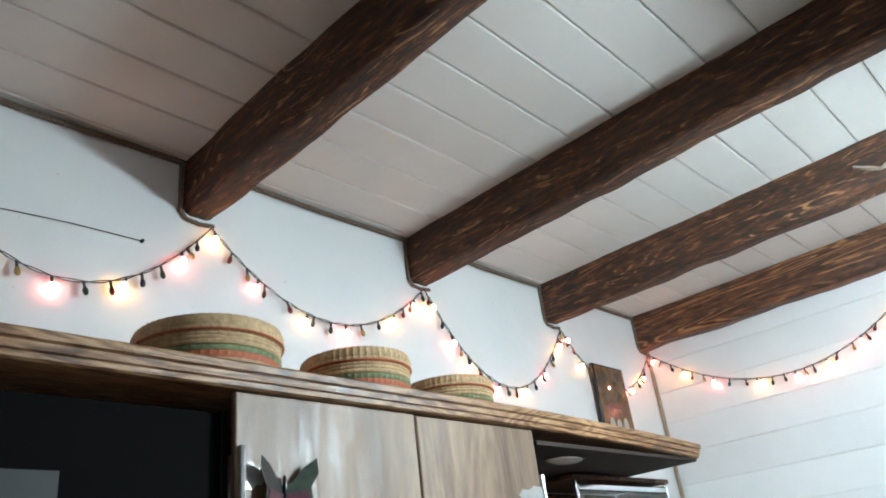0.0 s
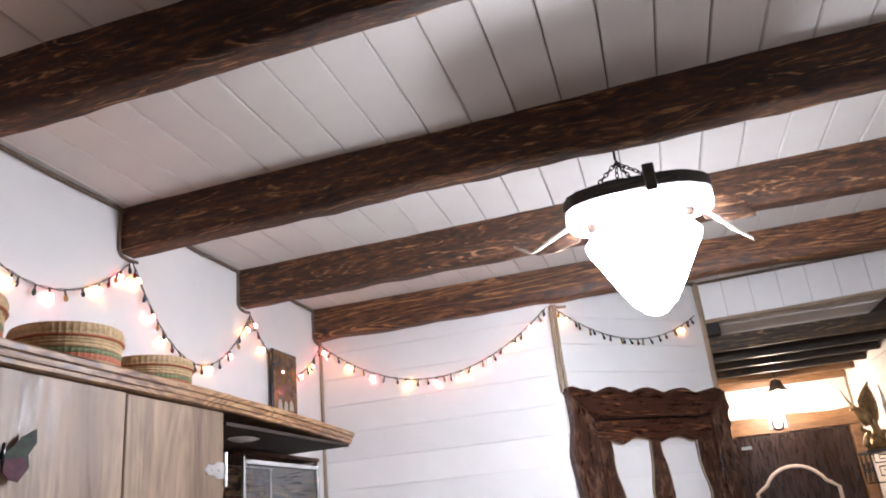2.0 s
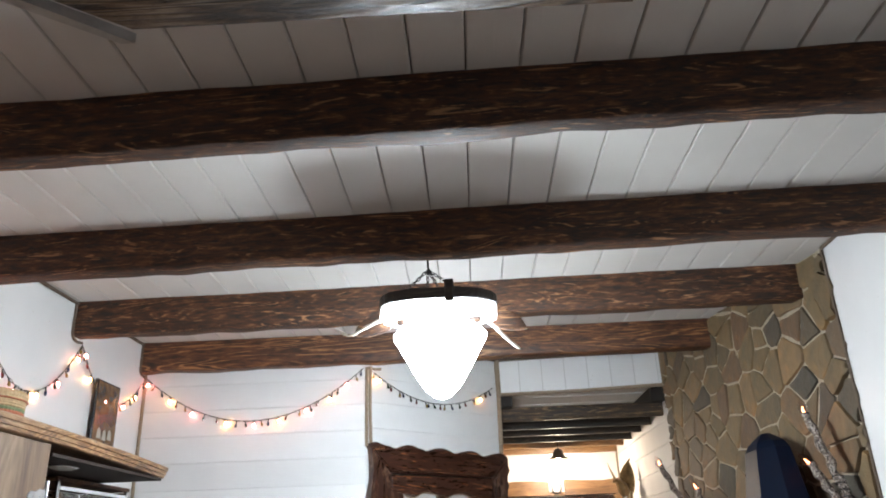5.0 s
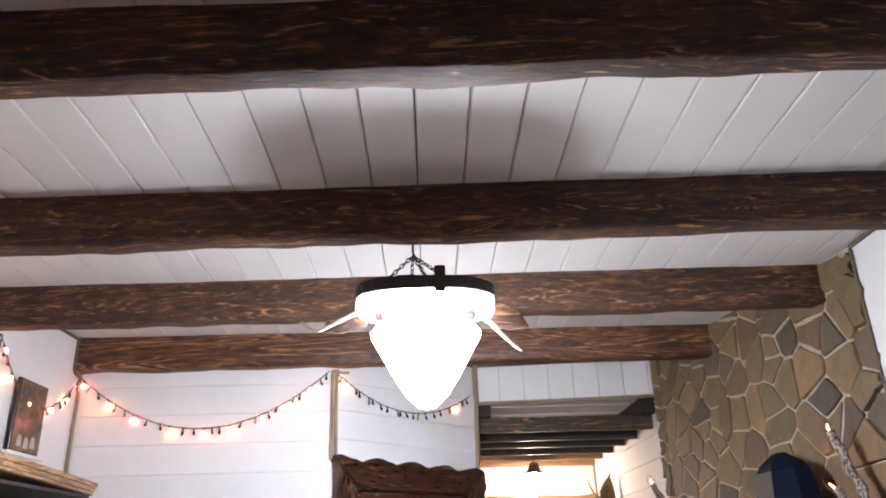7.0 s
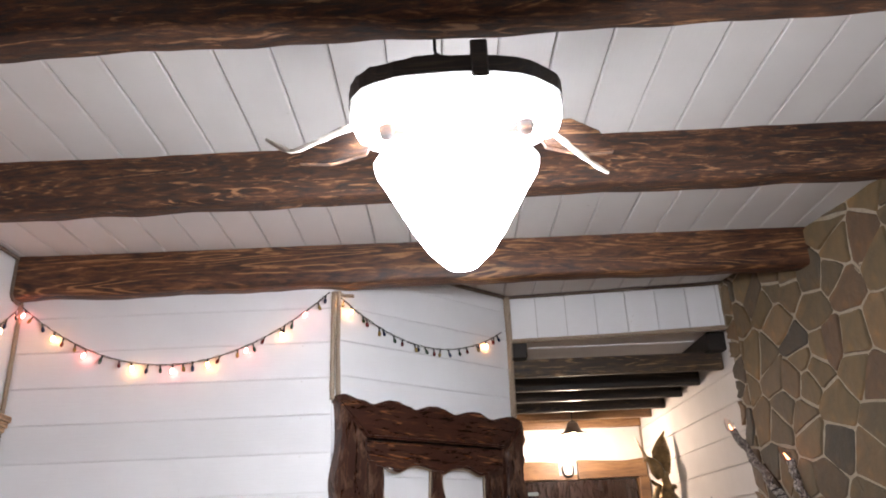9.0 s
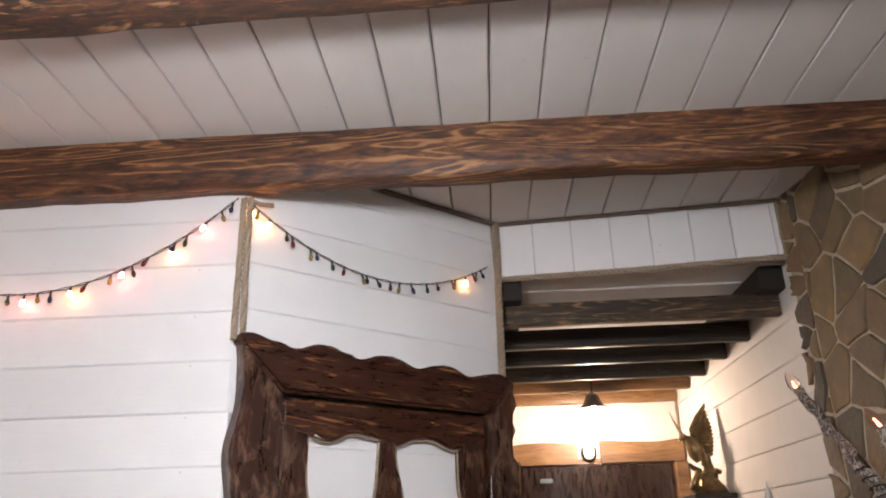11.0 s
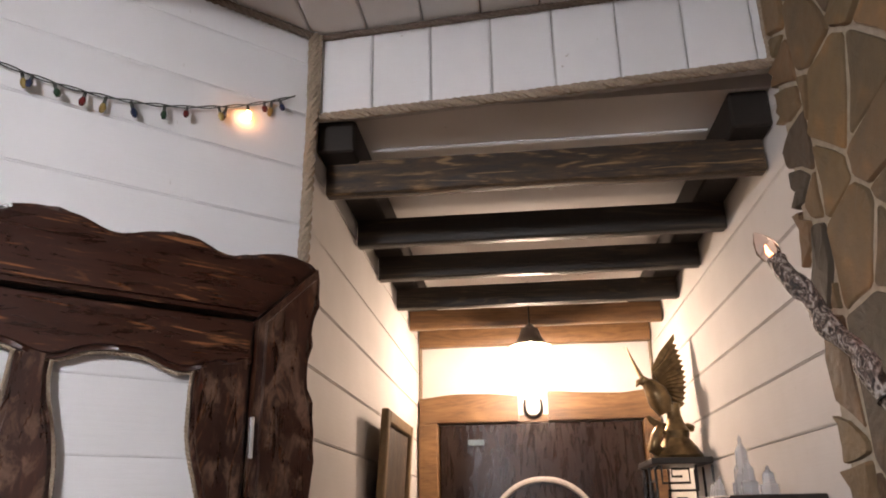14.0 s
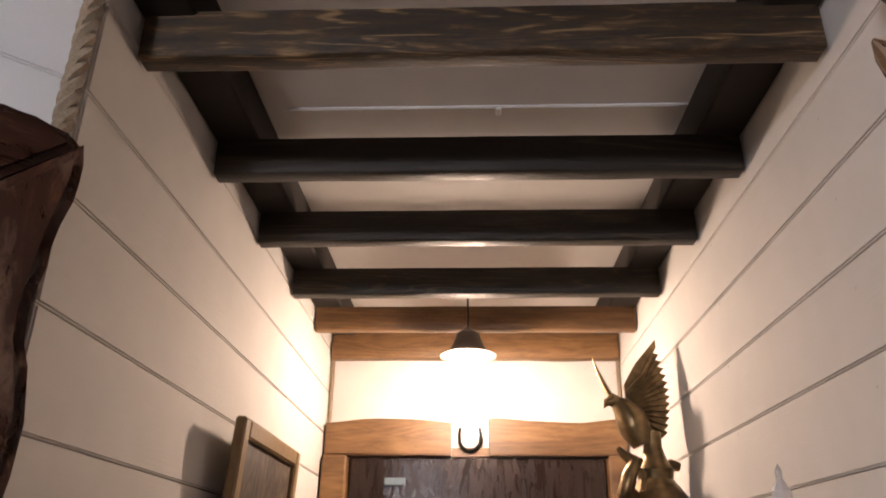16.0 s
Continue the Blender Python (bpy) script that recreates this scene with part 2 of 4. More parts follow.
DIMS = [plain("unlit_bulb_" + nm, c, 0.12, 0, 0.1) for nm, c in (("red", (0.12, 0.02, 0.02)), ("yellow", (0.3, 0.22, 0.08)), ("blue", (0.02, 0.03, 0.07)), ("green", (0.02, 0.05, 0.03)))]


# ---- shapes ----
def finish(bm, name, mat, smooth=False):
    bmesh.ops.recalc_face_normals(bm, faces=bm.faces[:])
    me = bpy.data.meshes.new(name)
    bm.to_mesh(me)
    bm.free()
    me.materials.append(mat)
    if smooth:
        for p in me.polygons:
            p.use_smooth = True
        me.set_sharp_from_angle(angle=radians(38))
    return me


def part(name, bm, mat, parent=None, label="", smooth=False, kind=""):
    me = finish(bm, name, mat, smooth) if isinstance(bm, bmesh.types.BMesh) else bm
    ob = new(name, me)
    ob.parent = parent
    return tagged(ob, label=label, kind=kind)


def thing(name, label, category, group="", at=(0, 0, 0), kind=""):
    ob = new(name)
    ob.empty_display_size = 0.1
    ob.location = at
    return tagged(ob, label, category, group, kind)


def box(bm, lo, hi, bevel=0.0):
    c = [(a + b) / 2 for a, b in zip(lo, hi)]
    s = [b - a for a, b in zip(lo, hi)]
    r = bmesh.ops.create_cube(bm, size=1, matrix=Matrix.LocRotScale(c, None, s))
    if bevel:
        es = list({e for v in r["verts"] for e in v.link_edges})
        bmesh.ops.bevel(bm, geom=es, offset=bevel, segments=1, affect="EDGES")
    return bm


def boxed(lo, hi, bevel=0.0):
    return box(bmesh.new(), lo, hi, bevel)


def tube(bm, pts, radius, sides=8, caps=True):
    """A tube through points; radius a number or a list."""
    pts = [Vector(p) for p in pts]
    rings, up = [], None
    for i, p in enumerate(pts):
        d = (pts[min(i + 1, len(pts) - 1)] - pts[max(i - 1, 0)]).normalized()
        if up is None:
            up = d.orthogonal().normalized()
        up = (up - d * up.dot(d)).normalized()
        side = d.cross(up)
        r = radius[i] if isinstance(radius, (list, tuple)) else radius
        rings.append([bm.verts.new(p + (up * math.cos(a) + side * math.sin(a)) * r) for a in (2 * math.pi * k / sides for k in range(sides))])
    for a, b in zip(rings, rings[1:]):
        for k in range(sides):
            bm.faces.new((a[k], a[(k + 1) % sides], b[(k + 1) % sides], b[k]))
    if caps:
        bm.faces.new(rings[0])
        bm.faces.new(rings[-1])
    return bm


def lathe(bm, profile, at=(0, 0, 0), sides=24, squash=1.0, ripple=0.0):
    """Profile of (radius, height) turned about z."""
    rings = [[bm.verts.new((at[0] + (r + ripple * (k % 2)) * math.cos(a), at[1] + (r + ripple * (k % 2)) * math.sin(a) * squash, at[2] + h)) for k, a in ((k, 2 * math.pi * k / sides) for k in range(sides))] for r, h in profile]
    for a, b in zip(rings, rings[1:]):
        for k in range(sides):
            bm.faces.new((a[k], a[(k + 1) % sides], b[(k + 1) % sides], b[k]))
    if profile[0][0] > 1e-4:
        bm.faces.new(rings[0])
    if profile[-1][0] > 1e-4:
        bm.faces.new(rings[-1])
    return bm


def slab(bm, outline, frame_m, thick, bevel=0.004):
    """A flat board cut to an outline (u, v), its back on the frame's plane, thick along w."""
    vs = [bm.verts.new(frame_m @ Vector((u, v, 0))) for u, v in outline]
    f = bm.faces.new(vs)
    r = bmesh.ops.extrude_face_region(bm, geom=[f])
    top = [g for g in r["geom"] if isinstance(g, bmesh.types.BMVert)]
    w = (frame_m.to_3x3() @ Vector((0, 0, 1))).normalized() * thick
    for v in top:
        v.co += w
    if bevel:
        tops = set(top)
        es = [e for e in {e for v in top for e in v.link_edges} if e.verts[0] in tops and e.verts[1] in tops]
        bmesh.ops.bevel(bm, geom=es, offset=bevel, segments=2 if bevel < 0.01 else 4, affect="EDGES", clamp_overlap=True)
    return bm


def plane_frame(origin, u, w):
    """Axes: u along the wall, v up, w out of the wall."""
    u, w = Vector(u).normalized(), Vector(w).normalized()
    v = Vector((0, 0, 1))
    m = Matrix.Identity(4)
    for i in range(3):
        m[i][0], m[i][1], m[i][2], m[i][3] = u[i], v[i], w[i], origin[i]
    return m


def rope_strands(path, radius, lay=0.05, step=0.008):
    """A laid rope of three strands along a path."""
    pts = [Vector(p) for p in path]
    dense, dist = [], []
    d = 0.0
    for a, b in zip(pts, pts[1:]):
        n = max(1, int((b - a).length / step))
        for i in range(n):
            dense.append(a.lerp(b, i / n))
            dist.append(d + (b - a).length * i / n)
        d += (b - a).length
    dense.append(pts[-1])
    dist.append(d)
    bm = bmesh.new()
    for k in range(3):
        line, up = [], None
        for i, p in enumerate(dense):
            t = (dense[min(i + 1, len(dense) - 1)] - dense[max(i - 1, 0)]).normalized()
            if up is None:
                up = t.orthogonal().normalized()
            up = (up - t * up.dot(t)).normalized()
            a = 2 * math.pi * (dist[i] / lay + k / 3)
            line.append(p + (up * math.cos(a) + t.cross(up) * math.sin(a)) * radius * 0.5)
        tube(bm, line, radius * 0.56, 5)
    return bm


def rope(path, radius=0.011, mat=ROPE, label="twisted jute rope covering a joint between boards"):
    ob = part("rope_trim", rope_strands(path, radius, radius * 5.0), mat, None, "", True)
    return tagged(ob, label, "rope trim", "", "structure")


# ---- plan ----
CEILING = 3.03
X_LEFT, Y_BACK, Y_REAR = -2.1, 4.45, -2.4
CORNER, HALL_L = (-0.49, 4.45), (0.475, 5.33)
LINT_R, STONE_END = (1.80, 5.2), (2.215, 3.05)
HALL_X0, HALL_X1, HALL_Y = 0.475, 1.84, 7.75
HALL_TOP = 2.76
HALL_STRIPS = ((5.966, 0.664, 1.725), (5.596, 0.632, 1.716))

# floor, room shell
tagged(part("floor", boxed((-2.3, Y_REAR - 0.2, -0.1), (2.5, 7.95, 0)), timber("floor_wood", (0.1, 0.05, 0.025), (0.2, 0.11, 0.06), (0.3, 0.18, 0.1), 0.4, 1)), "brown wooden floor of the room and hall", "floor", "", "structure")

bm = bmesh.new()
seam = 0.1 - 0.18 * 13
while seam < 2.45:
    y1 = 5.4
    prof = [(0.0022, 0.002), (0.0065, -0.004), (0.0875, -0.0045), (0.0925, -0.0045), (0.1735, -0.004), (0.1778, 0.002), (0.1778, 0.02), (0.0022, 0.02)]
    ends = [[bm.verts.new((seam + px, yy, CEILING + 0.004 + pz)) for px, pz in prof] for yy in (Y_REAR, y1)]
    n = len(prof)
    for k in range(n):
        bm.faces.new((ends[0][k], ends[0][(k + 1) % n], ends[1][(k + 1) % n], ends[1][k]))
    seam += 0.18
tagged(part("ceiling", bm, CEIL), "white painted tongue and groove board ceiling", "ceiling", "", "structure")
tagged(part("ceiling_back", boxed((-2.3, Y_REAR - 0.2, CEILING + 0.026), (2.5, 5.5, CEILING + 0.15)), GAP), "dark backing above the ceiling boards", "ceiling", "", "structure")


def wall_core(name, a, b, z0, z1, thick, mat, label):
    """A wall whose room side runs from a to b; its body lies to the left of that way."""
    u = Vector((b[0] - a[0], b[1] - a[1], 0))
    w = Vector((-u.y, u.x, 0)).normalized()
    bm = bmesh.new()
    q = [Vector((*a, 0)), Vector((*b, 0)), Vector((*b, 0)) + w * thick, Vector((*a, 0)) + w * thick]
    lo, hi = [bm.verts.new(p + Vector((0, 0, z0))) for p in q], [bm.verts.new(p + Vector((0, 0, z1))) for p in q]
    bm.faces.new(lo)
    bm.faces.new(hi)
    for k in range(4):
        bm.faces.new((lo[k], lo[(k + 1) % 4], hi[(k + 1) % 4], hi[k]))
    return tagged(part(name, bm, mat), label, "wall", "", "structure")


wall_left = wall_core("wall_left", (X_LEFT, Y_REAR), (X_LEFT, Y_BACK + 0.2), 0, CEILING, 0.15, PLASTER, "smooth white painted wall beside the cabinets")
wall_rear = wall_core("wall_rear", (2.35, Y_REAR), (X_LEFT - 0.15, Y_REAR), 0, CEILING, -0.15, PLASTER, "plain white wall behind the room")
wall_rear.location.y = 0.0
wall_back = wall_core("wall_back", (X_LEFT, Y_BACK + 0.014), (CORNER[0], CORNER[1] + 0.014), 0, CEILING, 0.15, PALE, "white board wall at the end of the room")
wall_angled = wall_core("wall_angled", (CORNER[0] - 0.01, CORNER[1] + 0.014), (HALL_L[0] - 0.01, HALL_L[1] + 0.014), 0, CEILING, 0.12, PALE, "angled white board wall above the carved door")
wall_hall_left = wall_core("wall_hall_left", (HALL_X0 - 0.014, HALL_L[1] + 0.01), (HALL_X0 - 0.014, HALL_Y), 0, HALL_TOP, 0.12, TAN, "cream board wall of the hall beside the painting")
wall_hall_right = wall_core("wall_hall_right", (HALL_X1 + 0.014, HALL_Y), (HALL_X1 + 0.014, 5.2), 0, HALL_TOP + 0.2, 0.12, TAN, "cream board wall of the hall behind the iron shelves")
wall_stone = wall_core("wall_stone", (LINT_R[0] + 0.001, LINT_R[1] - 0.002), (STONE_END[0] + 0.001, STONE_END[1]), 0, CEILING, 0.25, MORTAR, "wall of irregular brown and grey flagstones in pale mortar")
wall_right = wall_core("wall_right", (2.204, 3.05), (2.204, Y_REAR), 0, CEILING, 0.16, PLASTER, "smooth white painted wall beyond the stone cladding")
wall_hall_end = wall_core("wall_hall_end", (0.3, HALL_Y), (2.0, HALL_Y), 0, HALL_TOP, 0.15, CREAM, "bright cream wall around the entry door")
tagged(part("ceiling_hall", boxed((0.35, 5.36, HALL_TOP), (1.95, HALL_Y + 0.1, HALL_TOP + 0.1)), CREAM), "plain white painted hall ceiling above the dark beams", "ceiling", "", "structure")


# ---- ceiling beams ----
def beam_mesh(x0, x1, y0, y1, z0, z1, seed, wave=0.009, soft=0.018, slant=0.0, step=0.025):
    """A hewn beam: softened lower edges, wandering faces and small cuts."""
    n = int((x1 - x0) / step)
    bm = bmesh.new()
    rings = []
    for i in range(n + 1):
        x = x0 + (x1 - x0) * i / n

        def q(k, f=2.2):
            return noise.noise(Vector((x * f, k * 7.3 + seed, 0)))
        a, b, c = wave * q(1) + wave * 0.6 * q(4, 8), wave * q(2) + wave * 0.5 * q(5, 9), wave * q(3) + wave * 0.9 * q(6, 6)
        s = soft * (1 + 0.5 * q(7, 4))
        prof = [(y0 + a, z1), (y0 + a * 0.5 + 0.4 * wave * q(8, 12), (z0 + z1) / 2), (y0 + a, z0 + s + c), (y0 + s * 0.35 + a, z0 + s * 0.35 + c), (y0 + s + a, z0 + c),
                ((y0 + y1) / 2, z0 + c + 0.4 * wave * q(9, 10)), (y1 - s + b, z0 + c), (y1 - s * 0.35 + b, z0 + s * 0.35 + c), (y1 + b, z0 + s + c), (y1 + b, (z0 + z1) / 2), (y1 + b, z1)]
        rings.append([bm.verts.new((x, yy + slant * (x - x0), zz)) for yy, zz in prof])
    m = len(rings[0])
    for r, s in zip(rings, rings[1:]):
        for k in range(m):
            bm.faces.new((r[k], r[(k + 1) % m], s[(k + 1) % m], s[k]))
    bm.faces.new(rings[0])
    bm.faces.new(rings[-1])
    return bm


BEAM_Y = [4.352, 3.385, 2.39, 1.32, 0.3, -0.7, -1.7]
BEAM_SLANT = [0.0, -0.02, -0.03, -0.03, -0.03, -0.03, -0.03]
for i, y in enumerate(BEAM_Y):
    right = 2.25 if y < 3.0 else STONE_END[0] + (LINT_R[0] - STONE_END[0]) * (y - 3.05) / 2.15 + 0.03
    ob = part("ceiling_beam", beam_mesh(X_LEFT, right, y, y + 0.115, 2.82, CEILING, i * 11.0, slant=BEAM_SLANT[i]), FIGURED if i == 0 else BEAM, None, "", True)
    tagged(ob, "dark burnt and brushed hewn wooden beam under the white ceiling", "ceiling beam", "ceiling beams of the room")

# hall beams and side runners
for i, y in enumerate((5.46, 5.935, 6.365, 6.845, 7.285)):
    mat = (LITBEAM, HALLBEAM, HALLBEAM, HALLBEAM, HONEY)[i]
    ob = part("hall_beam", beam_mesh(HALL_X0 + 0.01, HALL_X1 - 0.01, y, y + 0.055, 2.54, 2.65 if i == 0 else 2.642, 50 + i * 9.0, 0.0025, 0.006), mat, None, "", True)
    tagged(ob, "black-brown stained wooden beam across the hall" if i < 4 else "honey brown wooden beam across the hall", "ceiling beam", "beams of the hall")
ob = part("hall_beam", beam_mesh(HALL_X0 + 0.01, HALL_X1 - 0.01, HALL_Y - 0.06, HALL_Y - 0.002, 2.525, 2.65, 140, 0.003, 0.008), HONEY, None, "", True)
tagged(ob, "honey brown wooden beam against the lit end wall", "ceiling beam", "beams of the hall")
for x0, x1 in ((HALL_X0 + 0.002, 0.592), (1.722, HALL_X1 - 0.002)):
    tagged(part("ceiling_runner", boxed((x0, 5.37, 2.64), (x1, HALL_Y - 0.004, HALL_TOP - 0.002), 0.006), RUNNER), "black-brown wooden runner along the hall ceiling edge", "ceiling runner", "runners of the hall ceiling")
tagged(part("ceiling_strip", boxed((0.6, 5.60, HALL_TOP - 0.008), (1.714, 5.615, HALL_TOP - 0.002), 0.002), WHITE), "thin white strip on the hall ceiling", "trim", "", "structure")

tagged(part("ceiling_strip", boxed((0.64, 5.968, HALL_TOP - 0.008), (1.7, 5.974, HALL_TOP - 0.002), 0.002), WHITE), "thin white strip on the hall ceiling", "trim", "", "structure")
tagged(part("ceiling_clip", boxed((1.213, 5.968, HALL_TOP - 0.014), (1.228, 6.0, HALL_TOP - 0.002), 0.003), WHITE), "small white plastic clip on the hall ceiling", "clip")

# lintel of upright boards above the hall
LU = Vector((LINT_R[0] - HALL_L[0], LINT_R[1] - HALL_L[1], 0))
LINT = plane_frame((HALL_L[0], HALL_L[1], 0), LU, (LU.y, -LU.x, 0))
lintel = tagged(new("lintel"), "white lintel of upright boards over the hall opening", "lintel", "", "structure")
part("backing", slab(bmesh.new(), [(0, 2.745), (LU.length, 2.745), (LU.length, CEILING), (0, CEILING)], LINT @ Matrix.Translation((0, 0, -0.06)), 0.045, 0), PALE, lintel)
u = 0.0
while u < LU.length - 0.02:
    w = min(0.183, LU.length - u)
    part("board", slab(bmesh.new(), [(u + 0.002, 2.735), (u + w - 0.002, 2.735), (u + w - 0.002, CEILING - 0.003), (u + 0.002, CEILING - 0.003)], LINT @ Matrix.Translation((0, 0, -0.014)), 0.014, 0.004), WHITE, lintel)
    u += 0.1855


# ---- carved door frame and door ----
DU = Vector((HALL_L[0] - CORNER[0], HALL_L[1] - CORNER[1], 0))
DW = Vector((DU.y, -DU.x, 0)).normalized()
DOOR = plane_frame((CORNER[0], CORNER[1], 0), DU, DW)
DLEN = DU.length


def wavy(a, b, base, amp, period, phase, n=40):
    return [(a + (b - a) * i / n, base + amp * math.sin(2 * math.pi * (a + (b - a) * i / n) / period + phase) + 0.2 * amp * math.sin(4.3 * math.pi * (a + (b - a) * i / n) / period)) for i in range(n + 1)]


surround = thing("carved_door_surround", "wide red-brown carved wooden door surround with wavy edges", "door surround", kind="structure")
surround.matrix_basis = DOOR
D1 = Matrix.Translation((0, 0, 0.003))
top = [(a, b - 0.014 * a) for a, b in wavy(-0.02, DLEN + 0.005, 2.262, 0.015, 0.29, 0.38, 56)]
part("header", slab(bmesh.new(), [(DLEN - 0.157, 2.078), (0.178, 2.078), (0.0, 2.24)] + top[1:], D1, 0.062, 0.012), CARVEDX, surround, "", True)
left = [(v, u) for u, v in wavy(0.0, 2.235, 0.006, 0.017, 0.52, 1.3, 60)]
part("side_board", slab(bmesh.new(), left + [(0.175, 2.071), (0.175, 0.0)], D1, 0.066, 0.02), CARVED, surround, "", True)
right = [(v, u) for u, v in wavy(0.0, 2.24, DLEN + 0.002, 0.013, 0.42, 0.4, 60)]
part("side_board", slab(bmesh.new(), [(DLEN - 0.154, 0.0), (DLEN - 0.154, 2.071)] + right[::-1], D1, 0.066, 0.02), CARVED, surround, "", True)

door = thing("door_1", "red-brown carved door with white board insets", "door", kind="structure")
door.matrix_basis = DOOR
D2 = Matrix.Translation((0, 0, 0.006))
U0, U1 = 0.183, DLEN - 0.162
# thin black strips over the white boards stand in for shade in the gap
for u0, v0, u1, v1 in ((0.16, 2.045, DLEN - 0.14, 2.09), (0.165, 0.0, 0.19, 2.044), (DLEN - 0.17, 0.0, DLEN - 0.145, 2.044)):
    part("rebate", slab(bmesh.new(), [(u0, v0), (u1, v0), (u1, v1), (u0, v1)], Matrix.Translation((0, 0, 0.0006)), 0.0016, 0), RUNNER, door, "black strip coloured as the shade in the gap around the door")
rail = wavy(U0, U1, 1.94, 0.017, 0.305, 3.53, 44)
part("top_rail", slab(bmesh.new(), [(U1, 2.064), (U0, 2.064)] + rail, D2 @ Matrix.Translation((0, 0, 0.004)), 0.04, 0.012), CARVEDX, door, "", True)
for a, sgn in ((U0, 1), (U1, -1)):
    edge = [(v, u) for u, v in wavy(0.1, 2.0, a + sgn * 0.125, 0.022, 0.55, 2.4, 50)]
    out = [(a, 0.1)] + edge + [(a, 2.0)]
    part("stile", slab(bmesh.new(), out, D2, 0.036, 0.012), CARVED, door, "", True)
mid = 0.648
l_edge = [(v, u) for u, v in wavy(0.1, 1.98, mid - 0.055, 0.02, 0.6, 0.4, 40)]
r_edge = [(v, u) for u, v in wavy(0.1, 1.98, mid + 0.055, 0.02, 0.6, 3.6, 40)]
part("mullion", slab(bmesh.new(), l_edge + r_edge[::-1], D2, 0.036, 0.012), CARVED, door, "", True)
z = 0.1
while z < 1.98:
    part("inset_board", slab(bmesh.new(), [(U0 + 0.02, z + 0.0006), (U1 - 0.02, z + 0.0006), (U1 - 0.02, min(z + 0.1794, 2.0)), (U0 + 0.02, min(z + 0.1794, 2.0))], Matrix.Translation((0, 0, -0.01)), 0.012, 0.003), WHITE, door)
    z += 0.18
for z in (1.72, 0.3):
    bm = tube(bmesh.new(), [Vector((U1 + 0.004, z, 0.058)), Vector((U1 + 0.004, z + 0.1, 0.058))], 0.007, 8)
    part("hinge", bm, CHROME, door, "bright steel hinge")


def at_frame(m, pts):
    return [m @ Vector(p) for p in pts]


rope_d = [(u + 0.0, v - 0.004, 0.026) for u, v in rail if U0 + 0.13 < u < U1 - 0.12]
bm = rope_strands(at_frame(Matrix.Identity(4), rope_d), 0.006, 0.026)
part("rope_edging", bm, ROPE, door, "thin jute rope edging")
for edge, sg in ((wavy(0.9, 1.95, U0 + 0.13, 0.022, 0.55, 2.4, 50), 1), (wavy(0.9, 1.95, U1 - 0.13, 0.022, 0.55, 2.4, 50), -1), (wavy(0.9, 1.93, mid - 0.06, 0.02, 0.6, 0.4, 40), -1), (wavy(0.9, 1.93, mid + 0.06, 0.02, 0.6, 3.6, 40), 1)):
    part("rope_edging", rope_strands(at_frame(Matrix.Identity(4), [(v, u, 0.026) for u, v in edge]), 0.006, 0.026), ROPE, door, "thin jute rope edging")

# ---- ropes over the joints ----
rope([(-0.457, 4.434, 2.805), (-0.459, 4.434, 2.5), (-0.453, 4.434, 2.25)], 0.0125)
rope([(-0.482, 4.43, 2.80), (-0.484, 4.43, 2.25)], 0.0125)
rope([(-0.47, 4.44, 2.80), (-0.43, 4.47, 2.792), (-0.39, 4.5, 2.798)], 0.01)
rope([(X_LEFT + 0.012, Y_BACK - 0.012, 2.81), (X_LEFT + 0.014, Y_BACK - 0.012, 1.0)], 0.012)
rope([(0.472, 5.302, CEILING - 0.01), (0.478, 5.298, 2.7), (0.472, 5.3, 2.26)], 0.018)
rope([(0.49, 5.306, CEILING - 0.01), (0.49, 5.306, 2.74)], 0.01)
rope([(CORNER[0] + 0.01, CORNER[1], CEILING - 0.014), (HALL_L[0], HALL_L[1] - 0.024, CEILING - 0.014)], 0.013, CAULK)
rope([LINT @ Vector((0, CEILING - 0.012, 0.012)), LINT @ Vector((LU.length, CEILING - 0.012, 0.012))], 0.011, CAULK)
rope([LINT @ Vector((0, 2.735, 0.006)), LINT @ Vector((LU.length * 0.5, 2.73, 0.006)), LINT @ Vector((LU.length, 2.737, 0.006))], 0.015)
rope([LINT @ Vector((LU.length - 0.006, CEILING, 0.01)), LINT @ Vector((LU.length - 0.006, 2.74, 0.01))], 0.01)
ys = [Y_REAR + 0.05] + [v for y in BEAM_Y[::-1] for v in (y, y + 0.12)] + [Y_BACK]
for a, b in zip(ys[::2], ys[1::2]):
    if b - a > 0.05:
        rope([(X_LEFT + 0.01, a, CEILING - 0.012), (X_LEFT + 0.014, (a + b) / 2, CEILING - 0.02), (X_LEFT + 0.01, b, CEILING - 0.012)], 0.011, CAULK)
for y in BEAM_Y[:4]:
    rope([(X_LEFT + 0.008, y - 0.012, CEILING - 0.02), (X_LEFT + 0.008, y - 0.012, 2.83), (X_LEFT + 0.008, y + 0.01, 2.805), (X_LEFT + 0.008, y + 0.06, 2.797), (X_LEFT + 0.008, y + 0.115, 2.805)], 0.009, CAULK)
rope([(2.194, 3.04, CEILING - 0.02), (2.2, 3.04, 1.0)], 0.008, CAULK)
rope([(2.194, 3.04, CEILING - 0.012), (2.194, 1.5, CEILING - 0.012), (2.194, Y_REAR, CEILING - 0.012)], 0.011, CAULK)
for x in (HALL_X0 + 0.012, HALL_X1 - 0.012):
    rope([(x, HALL_Y - 0.014, 2.53), (x, HALL_Y - 0.014, 1.0)], 0.01)


# ---- string lights ----
def swag(a, b, sag, n=26):
    a, b = Vector(a), Vector(b)
    return [a.lerp(b, i / n) - Vector((0, 0, sag * (1 - (2 * i / n - 1) ** 2))) for i in range(n + 1)]


